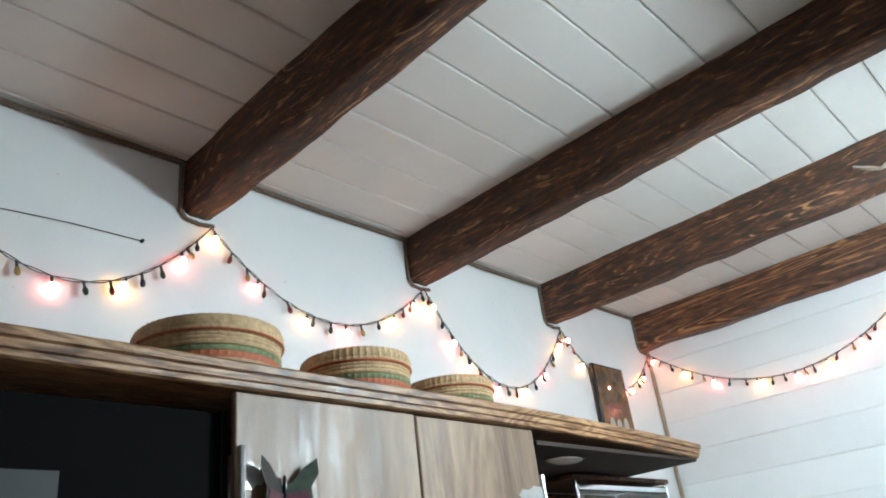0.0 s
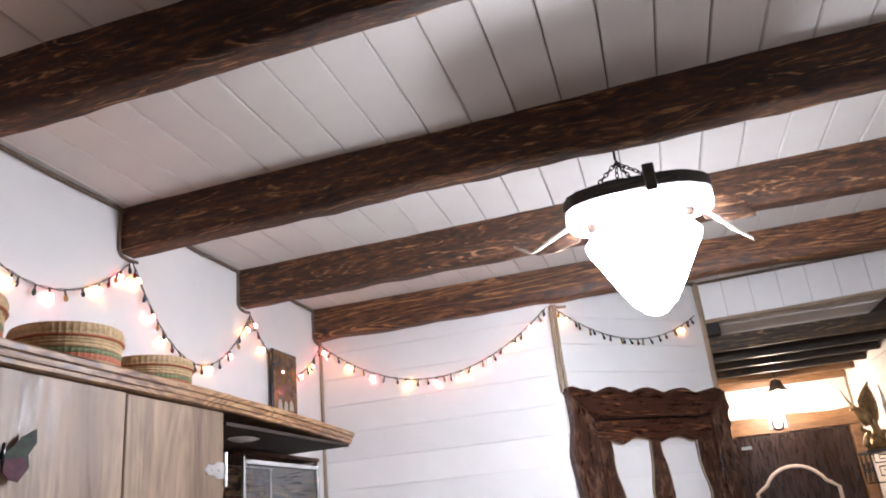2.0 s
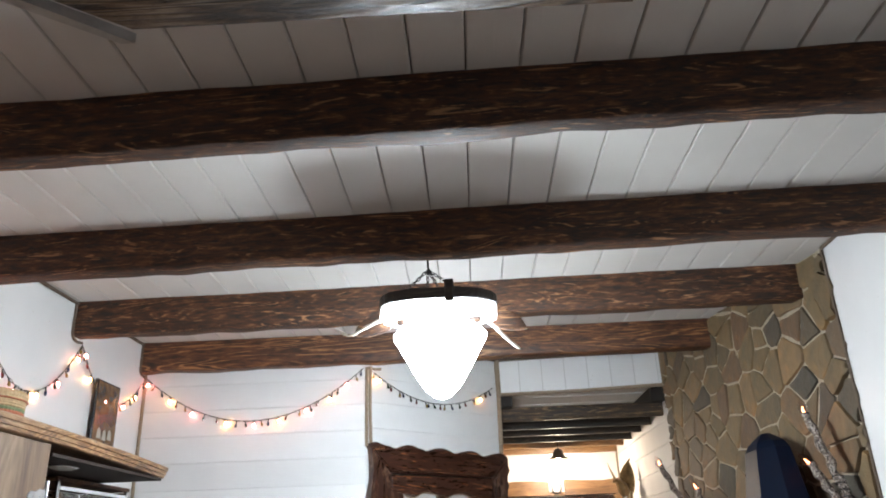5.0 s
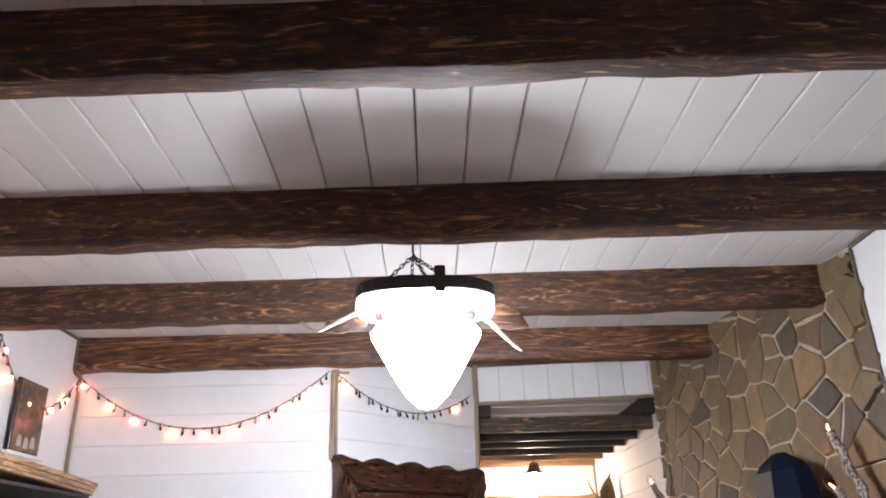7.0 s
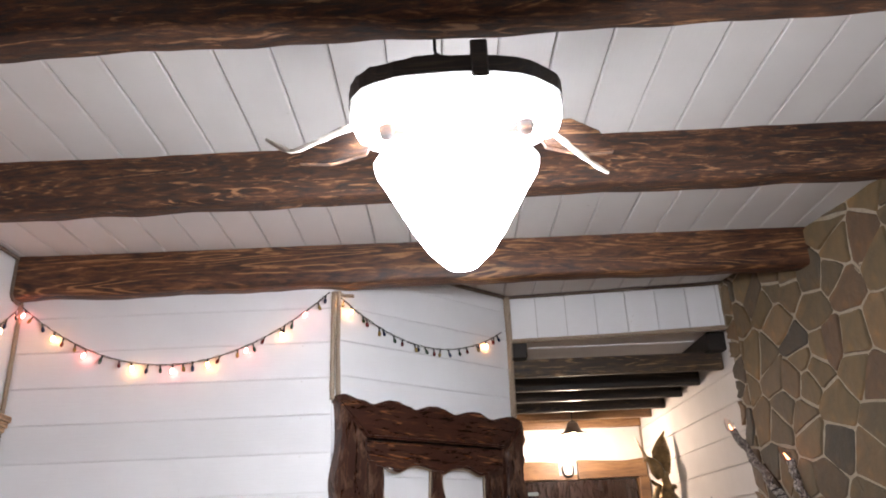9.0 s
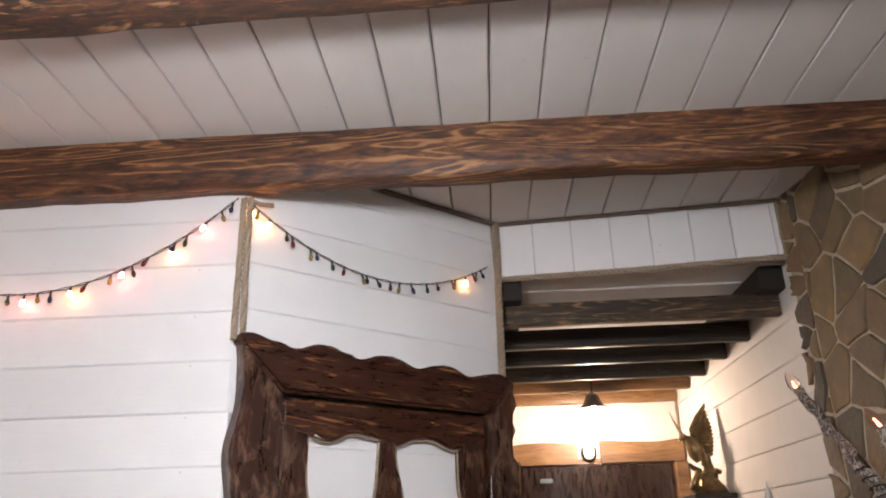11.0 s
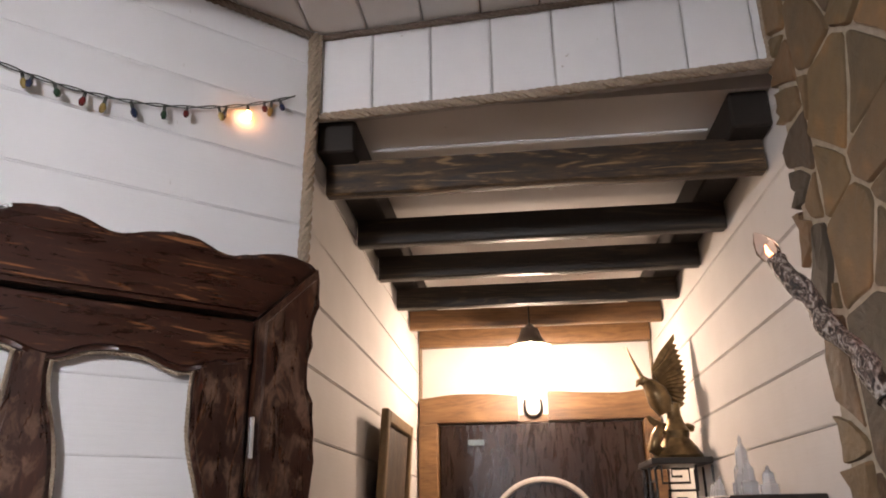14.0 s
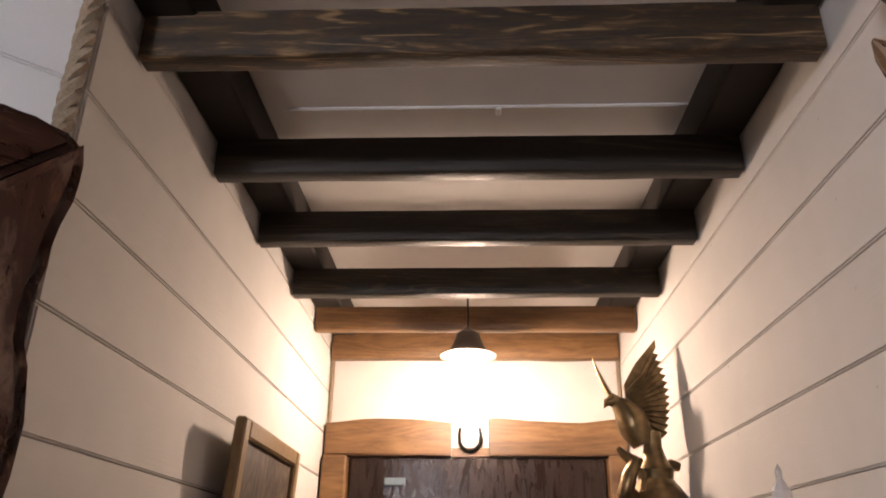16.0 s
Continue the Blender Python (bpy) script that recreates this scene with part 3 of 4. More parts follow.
def string_light(ends, sags, out, seed, label, lit_ones=()):
    """A twisted pair of wires in swags, with a bulb every few centimetres, some lit."""
    rnd = random.Random(seed)
    th = thing("string_light", label, "string light", "string lights")
    path = []
    for (a, b), s in zip(zip(ends, ends[1:]), sags):
        path += swag(a, b, s)
    dense = []
    for a, b in zip(path, path[1:]):
        if (b - a).length < 1e-5:
            continue
        n = max(1, int((b - a).length / 0.012))
        dense += [a.lerp(b, i / n) for i in range(n)]
    bm = bmesh.new()
    for k in (0, 1):
        line = [p + Vector((0, 0, 1)) * 0.0035 * math.sin(i * 0.55 + k * math.pi) + Vector(out) * 0.0035 * math.cos(i * 0.55 + k * math.pi) for i, p in enumerate(dense)]
        tube(bm, line, 0.0019, 5)
    part("wire", bm, WIRE, th, "", True)
    gap, i, count = 0, 3, 0
    while i < len(dense) - 2:
        p = dense[i]
        tilt = Vector((rnd.uniform(-0.35, 0.35), rnd.uniform(-0.35, 0.35), -1)).normalized()
        tilt = (tilt + Vector(out) * rnd.uniform(0.0, 0.3)).normalized()
        m = Matrix.Translation(p) @ tilt.to_track_quat("-Z", "Y").to_matrix().to_4x4()
        bm = lathe(bmesh.new(), [(0.0035, 0), (0.0045, -0.006), (0.0045, -0.02), (0.0055, -0.022)], sides=8)
        bm.transform(m)
        holder = part("bulb", bm, WIRE, th, "", True)
        lit = count in lit_ones if lit_ones else count % 3 == 0
        bm = lathe(bmesh.new(), [(0.005, -0.021), (0.0082, -0.029), (0.0088, -0.036), (0.006, -0.045), (0.0, -0.049)], sides=8)
        bm.transform(m)
        mat = (WARM if lit_ones or (count // 3) % 2 else PINK) if lit else DIMS[count % 4]
        part("glass", bm, mat, holder, ("lit glass" if lit else "dark glass"), True)
        count += 1
        i += rnd.choice((2, 4, 5, 6, 7))
    return th


XL = X_LEFT + 0.02
string_light([(XL, 0.5, 2.79), (XL, 1.42, 2.79), (XL, 2.455, 2.795), (XL, 3.485, 2.79), (XL + 0.0, Y_BACK - 0.03, 2.79)], [0.3, 0.255, 0.38, 0.27], (1, 0, 0), 3, "dark wire of small red and amber bulbs above the cabinet")
string_light([(XL, Y_BACK - 0.025, 2.79), (CORNER[0], Y_BACK - 0.035, 2.805)], [0.345], (0, -1, 0), 4, "dark wire of small amber bulbs on the white end wall")
string_light([(CORNER[0] + 0.01, CORNER[1] - 0.02, 2.805), (HALL_L[0] - 0.035, HALL_L[1] - 0.055, 2.79)], [0.2], tuple(DW), 8, "dark wire of small amber bulbs over the carved door", (0, 2, 19))


# ---- loose wire on the wall ----
WIRE_PTS = [(0.005, -0.6, -0.115), (0.006, -0.32, -0.082), (0.005, -0.14, -0.071), (0.006, 0.085, -0.07)]
lw = thing("loose_wire", "thin dark wire with a small nail on the white wall", "wire", "", (X_LEFT, 1.1, 2.75))
part("wire", tube(bmesh.new(), WIRE_PTS, 0.0016, 5), WIRE, lw)
part("nail", tube(bmesh.new(), [(0.0, WIRE_PTS[-1][1], WIRE_PTS[-1][2]), (0.014, WIRE_PTS[-1][1], WIRE_PTS[-1][2])], 0.005, 8), IRON, lw)

# ---- chandelier ----
LX, LY = 0.12, 2.38
ch = thing("chandelier", "dark wood slab chandelier, brilliantly lit below, with branch arms, on chains", "chandelier", "", (LX, LY, 2.82))
part("hook", tube(bmesh.new(), [(-0.045, 0.06, 0.02), (-0.045, 0.06, -0.03), (-0.033, 0.11, -0.04), (-0.045, 0.06, -0.05)], 0.005, 6), IRON, ch)


def chain(a, b, parent, link=0.026):
    a, b = Vector(a), Vector(b)
    n = max(2, int((b - a).length / (link * 0.72)))
    bm = bmesh.new()
    d = (b - a).normalized()
    s1 = d.orthogonal().normalized()
    s2 = d.cross(s1)
    for i in range(n):
        c = a.lerp(b, (i + 0.5) / n)
        s = s1 if i % 2 else s2
        ring = [c + d * math.cos(t) * link * 0.5 + s * math.sin(t) * link * 0.28 for t in (2 * math.pi * k / 10 for k in range(11))]
        tube(bm, ring, 0.0024, 4)
    part("chain", bm, IRON, parent, "", True)


for x, y in ((-0.17, 0.0), (0.13, 0.02), (-0.06, 0.2), (0.02, -0.02)):
    chain((-0.045, 0.06, -0.045), (x, y, -0.19), ch)


def slab_edge(t):
    """The cut slab's outline: a flattened, uneven round."""
    r = 0.262 + 0.012 * noise.noise(Vector((math.cos(t) * 2.2, math.sin(t) * 2.2, 3))) + 0.006 * noise.noise(Vector((math.cos(t) * 8, math.sin(t) * 8, 5)))
    return r * math.copysign(abs(math.cos(t)) ** 0.8, math.cos(t)), 0.62 * r * math.copysign(abs(math.sin(t)) ** 0.8, math.sin(t))


outline = [slab_edge(2 * math.pi * k / 64) for k in range(64)]
part("slab", slab(bmesh.new(), outline, Matrix.Translation((0, 0, -0.255)), 0.05, 0.008), HALLBEAM, ch)
part("under_plate", slab(bmesh.new(), [(x * 0.98, y * 0.98) for x, y in outline], Matrix.Translation((0, 0, -0.298)), 0.041, 0.008), DIFFUSER, ch, "lit white frosted diffuser plate")
part("strap", boxed((0.035, -0.175, -0.275), (0.075, -0.163, -0.175), 0.004), HALLBEAM, ch)
part("strap", boxed((0.035, -0.163, -0.203), (0.075, 0.05, -0.195), 0.003), HALLBEAM, ch)
bm = lathe(bmesh.new(), [(0.183, -0.41), (0.155, -0.46), (0.122, -0.52), (0.08, -0.585), (0.035, -0.628), (0.0, -0.638)], (0, 0.12, 0), 36, 0.75)
part("glass_body", bm, LED, ch, "brilliant white lit glass", True)
bm = lathe(bmesh.new(), [(0.08, -0.303), (0.19, -0.315), (0.214, -0.345), (0.208, -0.37), (0.184, -0.409)], (0, 0.12, 0), 36, 0.75)
part("glass_collar", bm, DIFFUSER, ch, "softer lit frosted glass collar", True)
for sgn in (-1, 1):
    bm = bmesh.new()
    tube(bm, [(sgn * 0.04, 0.1, -0.25), (sgn * 0.12, 0.03, -0.3), (sgn * 0.17, 0.0, -0.3)], [0.014, 0.014, 0.018], 8)
    arm = part("candle_arm", bm, BEAM, ch, "short brown arm", True)
    part("knob", lathe(bmesh.new(), [(0.0, -0.33), (0.018, -0.325), (0.022, -0.3), (0.018, -0.28), (0.0, -0.275)], (sgn * 0.17, 0.0, 0), 12), BEAM, arm, "", True)
for sgn, dx, dz in ((-1, 0.46, -0.385), (1, 0.35, -0.45)):
    pts = [Vector((sgn * (0.14 + (dx - 0.14) * t), 0.0 - 0.03 * t, -0.27 + (dz + 0.27) * t + 0.012 * math.sin(5 * t) + (0.06 * max(0, t - 0.8) * 5 if sgn < 0 else 0))) for t in (i / 16 for i in range(17))]
    part("branch_arm", tube(bmesh.new(), pts, [0.011 - 0.006 * i / 16 + 0.0015 * math.sin(i * 2.3) for i in range(17)], 8), PALEWOOD, ch, "twisted brown branch coloured pale for the lamp's light on it", True)
    bm = slab(bmesh.new(), [(0, 0.02), (0.1, 0.03), (0.17, -0.01), (0.2, -0.07), (0.12, -0.075), (0.03, -0.05)], Matrix.Translation((sgn * 0.2, 0.1, -0.27)) @ Matrix.Scale(sgn, 4, (1, 0, 0)) @ Matrix.Rotation(math.pi / 2, 4, "X"), 0.02, 0.004)
    part("branch_board", bm, BEAM, ch)

# ---- cabinet along the left wall ----
CX = -1.455


def cornice_lift(y):
    """The long cornice rises a little from its free end."""
    t = min(max((3.43 - y) / 1.6, 0.0), 1.0)
    return -0.006 + 0.042 * math.sin(t * math.pi / 2)


cab = thing("wall_cabinet", "pale alder cabinet with grooved cornice against the white wall", "cabinet")
prof = [(X_LEFT + 0.005, 1.99), (CX - 0.02, 1.99), (CX - 0.012, 1.994), (CX - 0.012, 2.006), (CX - 0.004, 2.008), (CX - 0.004, 2.024), (CX + 0.006, 2.027), (CX + 0.006, 2.043), (CX + 0.002, 2.048), (X_LEFT + 0.005, 2.048)]
bm = bmesh.new()
n_s = 90
rings = []
for i in range(n_s + 1):
    y = -0.4 + (3.415 + 0.4) * i / n_s
    lift = cornice_lift(y)
    rings.append([bm.verts.new((px + 0.0015 * noise.noise(Vector((y * 9, px * 9, 0))), y, pz + lift)) for px, pz in prof])
for r, s in zip(rings, rings[1:]):
    for k in range(len(prof)):
        bm.faces.new((r[k], r[(k + 1) % len(prof)], s[(k + 1) % len(prof)], s[k]))
bm.faces.new(rings[0])
bm.faces.new(rings[-1])
part("cornice", bm, CORNICE, cab, "grooved honey brown cornice")
FX = CX - 0.028
for a, b in ((1.14, 1.708), (1.714, 2.25)):
    bm = boxed((FX - 0.02, a, 0.6), (FX, b, 1.986 + cornice_lift(b)), 0.003)
    part("door", bm, CABINET, cab)
part("side_panel", boxed((X_LEFT + 0.006, 2.232, 0.05), (FX - 0.024, 2.25, 1.984), 0.002), SHADEIN, cab)
# black here so the panel stays as dark as the shaded recess
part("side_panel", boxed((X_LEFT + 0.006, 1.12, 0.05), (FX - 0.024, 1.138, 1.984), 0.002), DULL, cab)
part("underside", boxed((X_LEFT + 0.006, 2.26, 1.972), (FX + 0.005, 3.405, 1.986), 0.001), SHADEIN, cab, "board under the cornice, coloured dark brown for the shade there")
part("body", boxed((X_LEFT + 0.006, 1.14, 0.05), (FX - 0.03, 2.23, 0.6), 0.003), CABINET, cab)


def strap_hinge(y, z, flip, k):
    bm = slab(bmesh.new(), [(a * k, b * 1.5) for a, b in [(0, 0.018), (0.03, 0.02), (0.05, 0.012), (0.075, 0.012), (0.09, 0.0), (0.075, -0.012), (0.05, -0.012), (0.03, -0.02), (0, -0.018)]], Matrix.Translation((FX + 0.0005, y, z)) @ Matrix(((0, 0, 1, 0), (flip, 0, 0, 0), (0, 1, 0, 0), (0, 0, 0, 1))), 0.003, 0.001)
    h = part("hinge", bm, STEEL, cab, "bright steel strap hinge")
    part("hinge_pin", tube(bmesh.new(), [(FX + 0.004, y - flip * 0.007, z - 0.055), (FX + 0.004, y - flip * 0.007, z + 0.065)], 0.0075, 8), STEEL, h, "", True)
    for q in (0.025 * k, 0.06 * k):
        part("screw", tube(bmesh.new(), [(FX + 0.003, y + flip * q, z), (FX + 0.006, y + flip * q, z)], 0.004, 8), STEEL, h)


strap_hinge(2.25, 1.81, -1, 1.35)
strap_hinge(1.162, 1.835, 1, 0.6)

bf = thing("butterfly_ornament", "dark green and maroon butterfly ornament pinned on the pale cabinet door", "ornament", "", (FX + 0.004, 1.262, 1.81))
for s in (-1, 1):
    wing = [(0, 0), (s * 0.02, 0.015), (s * 0.045, 0.045), (s * 0.075, 0.065), (s * 0.078, 0.03), (s * 0.06, 0.0), (s * 0.065, -0.03), (s * 0.045, -0.06), (s * 0.02, -0.05), (0, -0.02)]
    M = Matrix(((0.35, 0, 1, 0), (1, 0, 0, 0), (0, 1, 0, 0), (0, 0, 0, 1))) if s > 0 else Matrix(((-0.35, 0, 1, 0), (1, 0, 0, 0), (0, 1, 0, 0), (0, 0, 0, 1)))
    hind = [(s * 0.004, -0.012), (s * 0.05, -0.006), (s * 0.058, -0.03), (s * 0.04, -0.066), (s * 0.02, -0.06), (s * 0.004, -0.04)]
    part("hind_wing", slab(bmesh.new(), hind, Matrix.Translation((0.0034, 0, 0)) @ M, 0.002, 0.0), plain("maroon_wing", (0.09, 0.012, 0.03), 0.35, 0, 0.7, 50), bf, "maroon hind wing")
    part("wing", slab(bmesh.new(), wing, M, 0.003, 0.0), plain("butterfly_wing", (0.03, 0.05, 0.03) if s > 0 else (0.012, 0.014, 0.012), 0.3, 0, 0.9, 60), bf)
part("body", lathe(bmesh.new(), [(0, -0.03), (0.005, -0.02), (0.006, 0.0), (0.004, 0.025), (0, 0.03)], (0.006, 0, 0), 10), BLACK, bf, "", True)

tv = thing("television", "large black screen in a dark recess beside the cabinet door", "television")
part("screen", boxed((FX - 0.06, 0.0, 1.0), (FX - 0.045, 1.132, 1.983), 0.002), DULL, tv)
part("frame", boxed((FX - 0.12, -0.3, 0.95), (FX - 0.062, 1.098, 1.975), 0.004), DULL, tv)
part("panel", boxed((FX - 0.044, 0.2, 1.3), (FX - 0.04, 0.79, 1.84), 0.001), plain("dark_grey_gloss", (0.01, 0.01, 0.011), 0.6), tv, "dark grey panel")

part("back_panel", boxed((X_LEFT + 0.006, 2.26, 0.05), (X_LEFT + 0.02, 2.86, 1.97), 0.002), SHADEIN, cab)
shelf_lamp = thing("cabinet_lamp", "small oval frosted lamp under the cornice board, switched off", "lamp", "", (-1.62, 2.62, 1.974))
part("lens", lathe(bmesh.new(), [(0.0, -0.016), (0.035, -0.015), (0.05, -0.008), (0.052, 0)], sides=28, squash=1.7), plain("frosted_lens", (0.75, 0.75, 0.72), 0.25), shelf_lamp, "", True)
part("rim", lathe(bmesh.new(), [(0.053, -0.006), (0.058, -0.004), (0.058, 0.0)], sides=28, squash=1.7), CHROME, shelf_lamp, "", True)

vit = thing("glass_cabinet", "glass display cabinet with chrome posts and dark wood behind the panes", "display cabinet")
GX = -1.8
for y in (2.93, 3.70):
    part("post", tube(bmesh.new(), [(GX, y, 0.05), (GX, y, 1.945)], 0.011, 10), CHROME, vit, "", True)
part("top", boxed((X_LEFT + 0.006, 2.905, 1.945), (GX + 0.01, 3.72, 1.965), 0.002), BEAM, vit)
part("back", boxed((X_LEFT + 0.006, 2.93, 0.05), (X_LEFT + 0.02, 3.69, 1.94), 0.002), timber("mirrored_brown_back", (0.03, 0.014, 0.007), (0.12, 0.06, 0.03), (0.3, 0.18, 0.09), 0.2, 1, 1.0), vit)
part("side", boxed((X_LEFT + 0.024, 3.692, 0.05), (GX - 0.012, 3.708, 1.94), 0.002), timber("brown_side_panel", (0.03, 0.014, 0.007), (0.12, 0.06, 0.03), (0.3, 0.18, 0.09), 0.25, 0, 1.0), vit)
part("pane", boxed((GX - 0.003, 2.945, 0.08), (GX + 0.003, 3.685, 1.90), 0.001), CLEAR, vit)
part("rail", boxed((GX - 0.006, 2.945, 1.904), (GX + 0.008, 3.685, 1.925), 0.002), CHROME, vit)
part("shelf", boxed((X_LEFT + 0.025, 2.945, 1.5), (GX - 0.01, 3.685, 1.508), 0.001), CLEAR, vit)
for k, y in enumerate((3.1, 3.22, 3.32, 3.44)):
    g = thing("wine_glass", "clear stemmed glass on the display shelf", "glass", "glasses in the display cabinet", (-1.92, y, 1.508))
    part("bowl", lathe(bmesh.new(), [(0.025, 0.0), (0.004, 0.006), (0.004, 0.07), (0.028, 0.09), (0.034, 0.13), (0.03, 0.165)], sides=16), CLEAR, g, "", True)


# baskets with lids
def basket(y, r, h):
    th = thing("woven_basket", "round lidded straw basket with red and green bands", "basket", "baskets on the cabinet", (-1.74, y, 2.049 + cornice_lift(y)))

    def coil(name, r0, r1, z0, z1, mat, rows, label=""):
        prof = []
        for i in range(rows):
            for q in range(5):
                t = (i + q / 5) / rows
                prof.append((r0 + (r1 - r0) * t + 0.003 * math.sin(math.pi * q / 5), z0 + (z1 - z0) * t))
        part(name, lathe(bmesh.new(), prof, sides=110, ripple=0.0035), mat, th, label, True)
    coil("body", r * 0.9, r * 0.95, 0.0, h * 0.3, STRAW, 5)
    coil("red_band", r * 0.955, r * 0.96, h * 0.28, h * 0.42, STRAWRED, 1, "red straw band")
    coil("green_band", r * 0.955, r * 0.965, h * 0.4, h * 0.5, STRAWGREEN, 1, "green straw band")
    coil("upper_body", r * 0.96, r * 0.965, h * 0.5, h * 0.7, STRAW, 3)
    prof = [(r * 0.97, h * 0.68), (r, h * 0.69), (r + 0.003, h * 0.74), (r, h * 0.78), (r + 0.003, h * 0.84), (r, h * 0.9), (r * 0.98, h * 0.96)]
    for i in range(14):
        t = i / 13
        prof.append((r * 0.97 * (1 - t), h * 0.96 + h * 0.1 * t + 0.002 * (i % 2)))
    lid = part("lid", lathe(bmesh.new(), prof, sides=110, ripple=0.0035), STRAW, th, "", True)
    part("lid_band", lathe(bmesh.new(), [(r + 0.001, h * 0.69), (r + 0.0055, h * 0.71), (r + 0.001, h * 0.74)], sides=110, ripple=0.0035), STRAWRED, lid, "red straw band", True)
    return th


basket(1.22, 0.19, 0.165)
basket(1.73, 0.168, 0.17)
basket(2.15, 0.155, 0.145)

pic = thing("framed_photo", "narrow dark framed candlelit picture standing against the white wall", "picture", "", (X_LEFT + 0.03, 3.86, 2.25))
part("frame", boxed((-0.012, -0.155, 0.0), (0.008, 0.155, 0.385), 0.003), BLACK, pic)
part("print", boxed((0.0085, -0.145, 0.01), (0.0105, 0.145, 0.375), 0), plain("dim_amber_print", (0.2, 0.1, 0.035), 0.2, 0, 0.95, 9, 0.0), pic)
for k, (y, z) in enumerate(((-0.07, 0.05), (0.0, 0.045), (0.07, 0.055))):
    part("pale_shape", slab(bmesh.new(), [(-0.028, 0), (0.028, 0), (0.02, 0.05), (0, 0.065), (-0.02, 0.05)], Matrix.Translation((0.0107, y, z - 0.02)) @ Matrix(((0, 0, 1, 0), (1, 0, 0, 0), (0, 1, 0, 0), (0, 0, 0, 1))), 0.001, 0), plain("pale_print", (0.4, 0.36, 0.28), 0.3), pic)
tagged(part("picture_ledge", boxed((X_LEFT + 0.002, 3.68, 2.23), (X_LEFT + 0.06, 4.05, 2.249), 0.003), WHITE), "thin white ledge carrying the dark picture", "ledge")

# ---- overhead slab near the rear of the room ----
ov = thing("overhead_slab", "grey-brown grooved wooden slab with a silver edge strip", "hanging shelf")
for k, (y0, y1, z0) in enumerate(((0.10, 0.2, 2.405), (0.0, 0.096, 2.398), (-0.1, -0.004, 2.391), (-0.2, -0.104, 2.384))):
    bm = bmesh.new()
    c0, c1 = -0.31 - (0.2 - y1) * 1.2, -0.31 - (0.2 - y0) * 1.2
    slab(bm, [(c0, y1), (0.55, y1), (0.55, y0), (c1, y0)], Matrix.Translation((0, 0, z0)), 0.05, 0.004)
    part("board", bm, OLDWOOD, ov)
bm = slab(bmesh.new(), [(-0.305, 0.205), (-0.33, 0.205), (-0.87, -0.26), (-0.82, -0.26)], Matrix.Translation((0, 0, 2.38)), 0.022, 0.002)
part("edge_strip", bm, plain("brushed_silver", (0.5, 0.48, 0.46), 0.35, 0.4), ov, "silver grey edge strip")
for x in (-0.1, 0.45):
    part("hanger", tube(bmesh.new(), [(x, -0.15, 2.43), (x, -0.15, CEILING)], 0.012, 8), IRON, ov)

for y, x0, x1 in HALL_STRIPS:
    tagged(part("ceiling_strip", boxed((x0, y, HALL_TOP - 0.006), (x1, y + 0.008, HALL_TOP - 0.0005), 0.001), WHITE), "thin white strip across the white hall ceiling between dark beams", "ceiling strip", "strips of the hall ceiling")

# ---- hall: end wall, door, lamp ----
entry = thing("door_2", "dark red-brown entry door with a pale arched trim and wooden posts", "door", kind="structure")
part("leaf", boxed((0.6, HALL_Y - 0.06, 0.02), (1.73, HALL_Y - 0.01, 2.07), 0.004), DOORWOOD, entry)
for x0, x1 in ((0.485, 0.595), (1.735, 1.83)):
    part("post", boxed((x0, HALL_Y - 0.13, 0), (x1, HALL_Y - 0.004, 2.075), 0.008), HONEY, entry, "honey brown post")
EM = plane_frame((0, HALL_Y - 0.064, 0), (1, 0, 0), (0, -1, 0))
arc = [(1.16 + 0.25 * math.cos(t), 1.0, 1.51 + 0.25 * math.sin(t)) for t in (math.pi * k / 24 for k in range(25))]
arc = [(1.52, 0, 0.9), (1.52, 0, 1.55), (1.47, 0, 1.585)] + [(1.165 + 0.285 * math.cos(t), 0, 1.5 + 0.265 * math.sin(t)) for t in (0.45 + (math.pi - 0.9) * k / 20 for k in range(21))] + [(0.86, 0, 1.585), (0.81, 0, 1.55), (0.81, 0, 0.9)]
part("arch_trim", tube(bmesh.new(), [(x, HALL_Y - 0.066, z) for x, _, z in arc], 0.017, 8), ARCHTRIM, entry, "pale rounded arch trim", True)
part("number_plate", boxed((0.76, HALL_Y - 0.075, 1.955), (0.85, HALL_Y - 0.062, 1.985), 0.001), plain("pale_blue_plate", (0.13, 0.18, 0.21), 0.3), entry, "small pale plate")

over_door = thing("door_header", "honey brown wavy boards over the entry door with a gap between", "door header", kind="structure")
HM = plane_frame((0, HALL_Y - 0.004, 0), (1, 0, 0), (0, -1, 0))
for a, b, ph in ((0.485, 1.05, 0.0), (1.22, 1.83, 1.4)):
    outline = [(b, 2.08), (a, 2.08)] + wavy(a, b, 2.232, 0.009, 0.62, ph, 24)
    part("board", slab(bmesh.new(), outline, HM, 0.085, 0.006), HONEY, over_door)
part("middle_board", slab(bmesh.new(), [(1.052, 2.08), (1.218, 2.08), (1.218, 2.12), (1.052, 2.12)], HM, 0.03, 0.003), HONEY, over_door)

shoe = thing("horseshoe", "dark iron horseshoe with points up between the header boards", "horseshoe", "", (1.135, HALL_Y - 0.05, 2.17))
part("bar", tube(bmesh.new(), [(0.052 * math.cos(t) * (1 if abs(math.cos(t)) < 0.9 else 0.93), 0, 0.065 * math.sin(t)) for t in (math.pi * 0.82 + math.pi * 1.36 * k / 20 for k in range(21))], [0.005 + 0.004 * math.sin(math.pi * k / 20) for k in range(21)], 8), IRON, shoe, "", True)

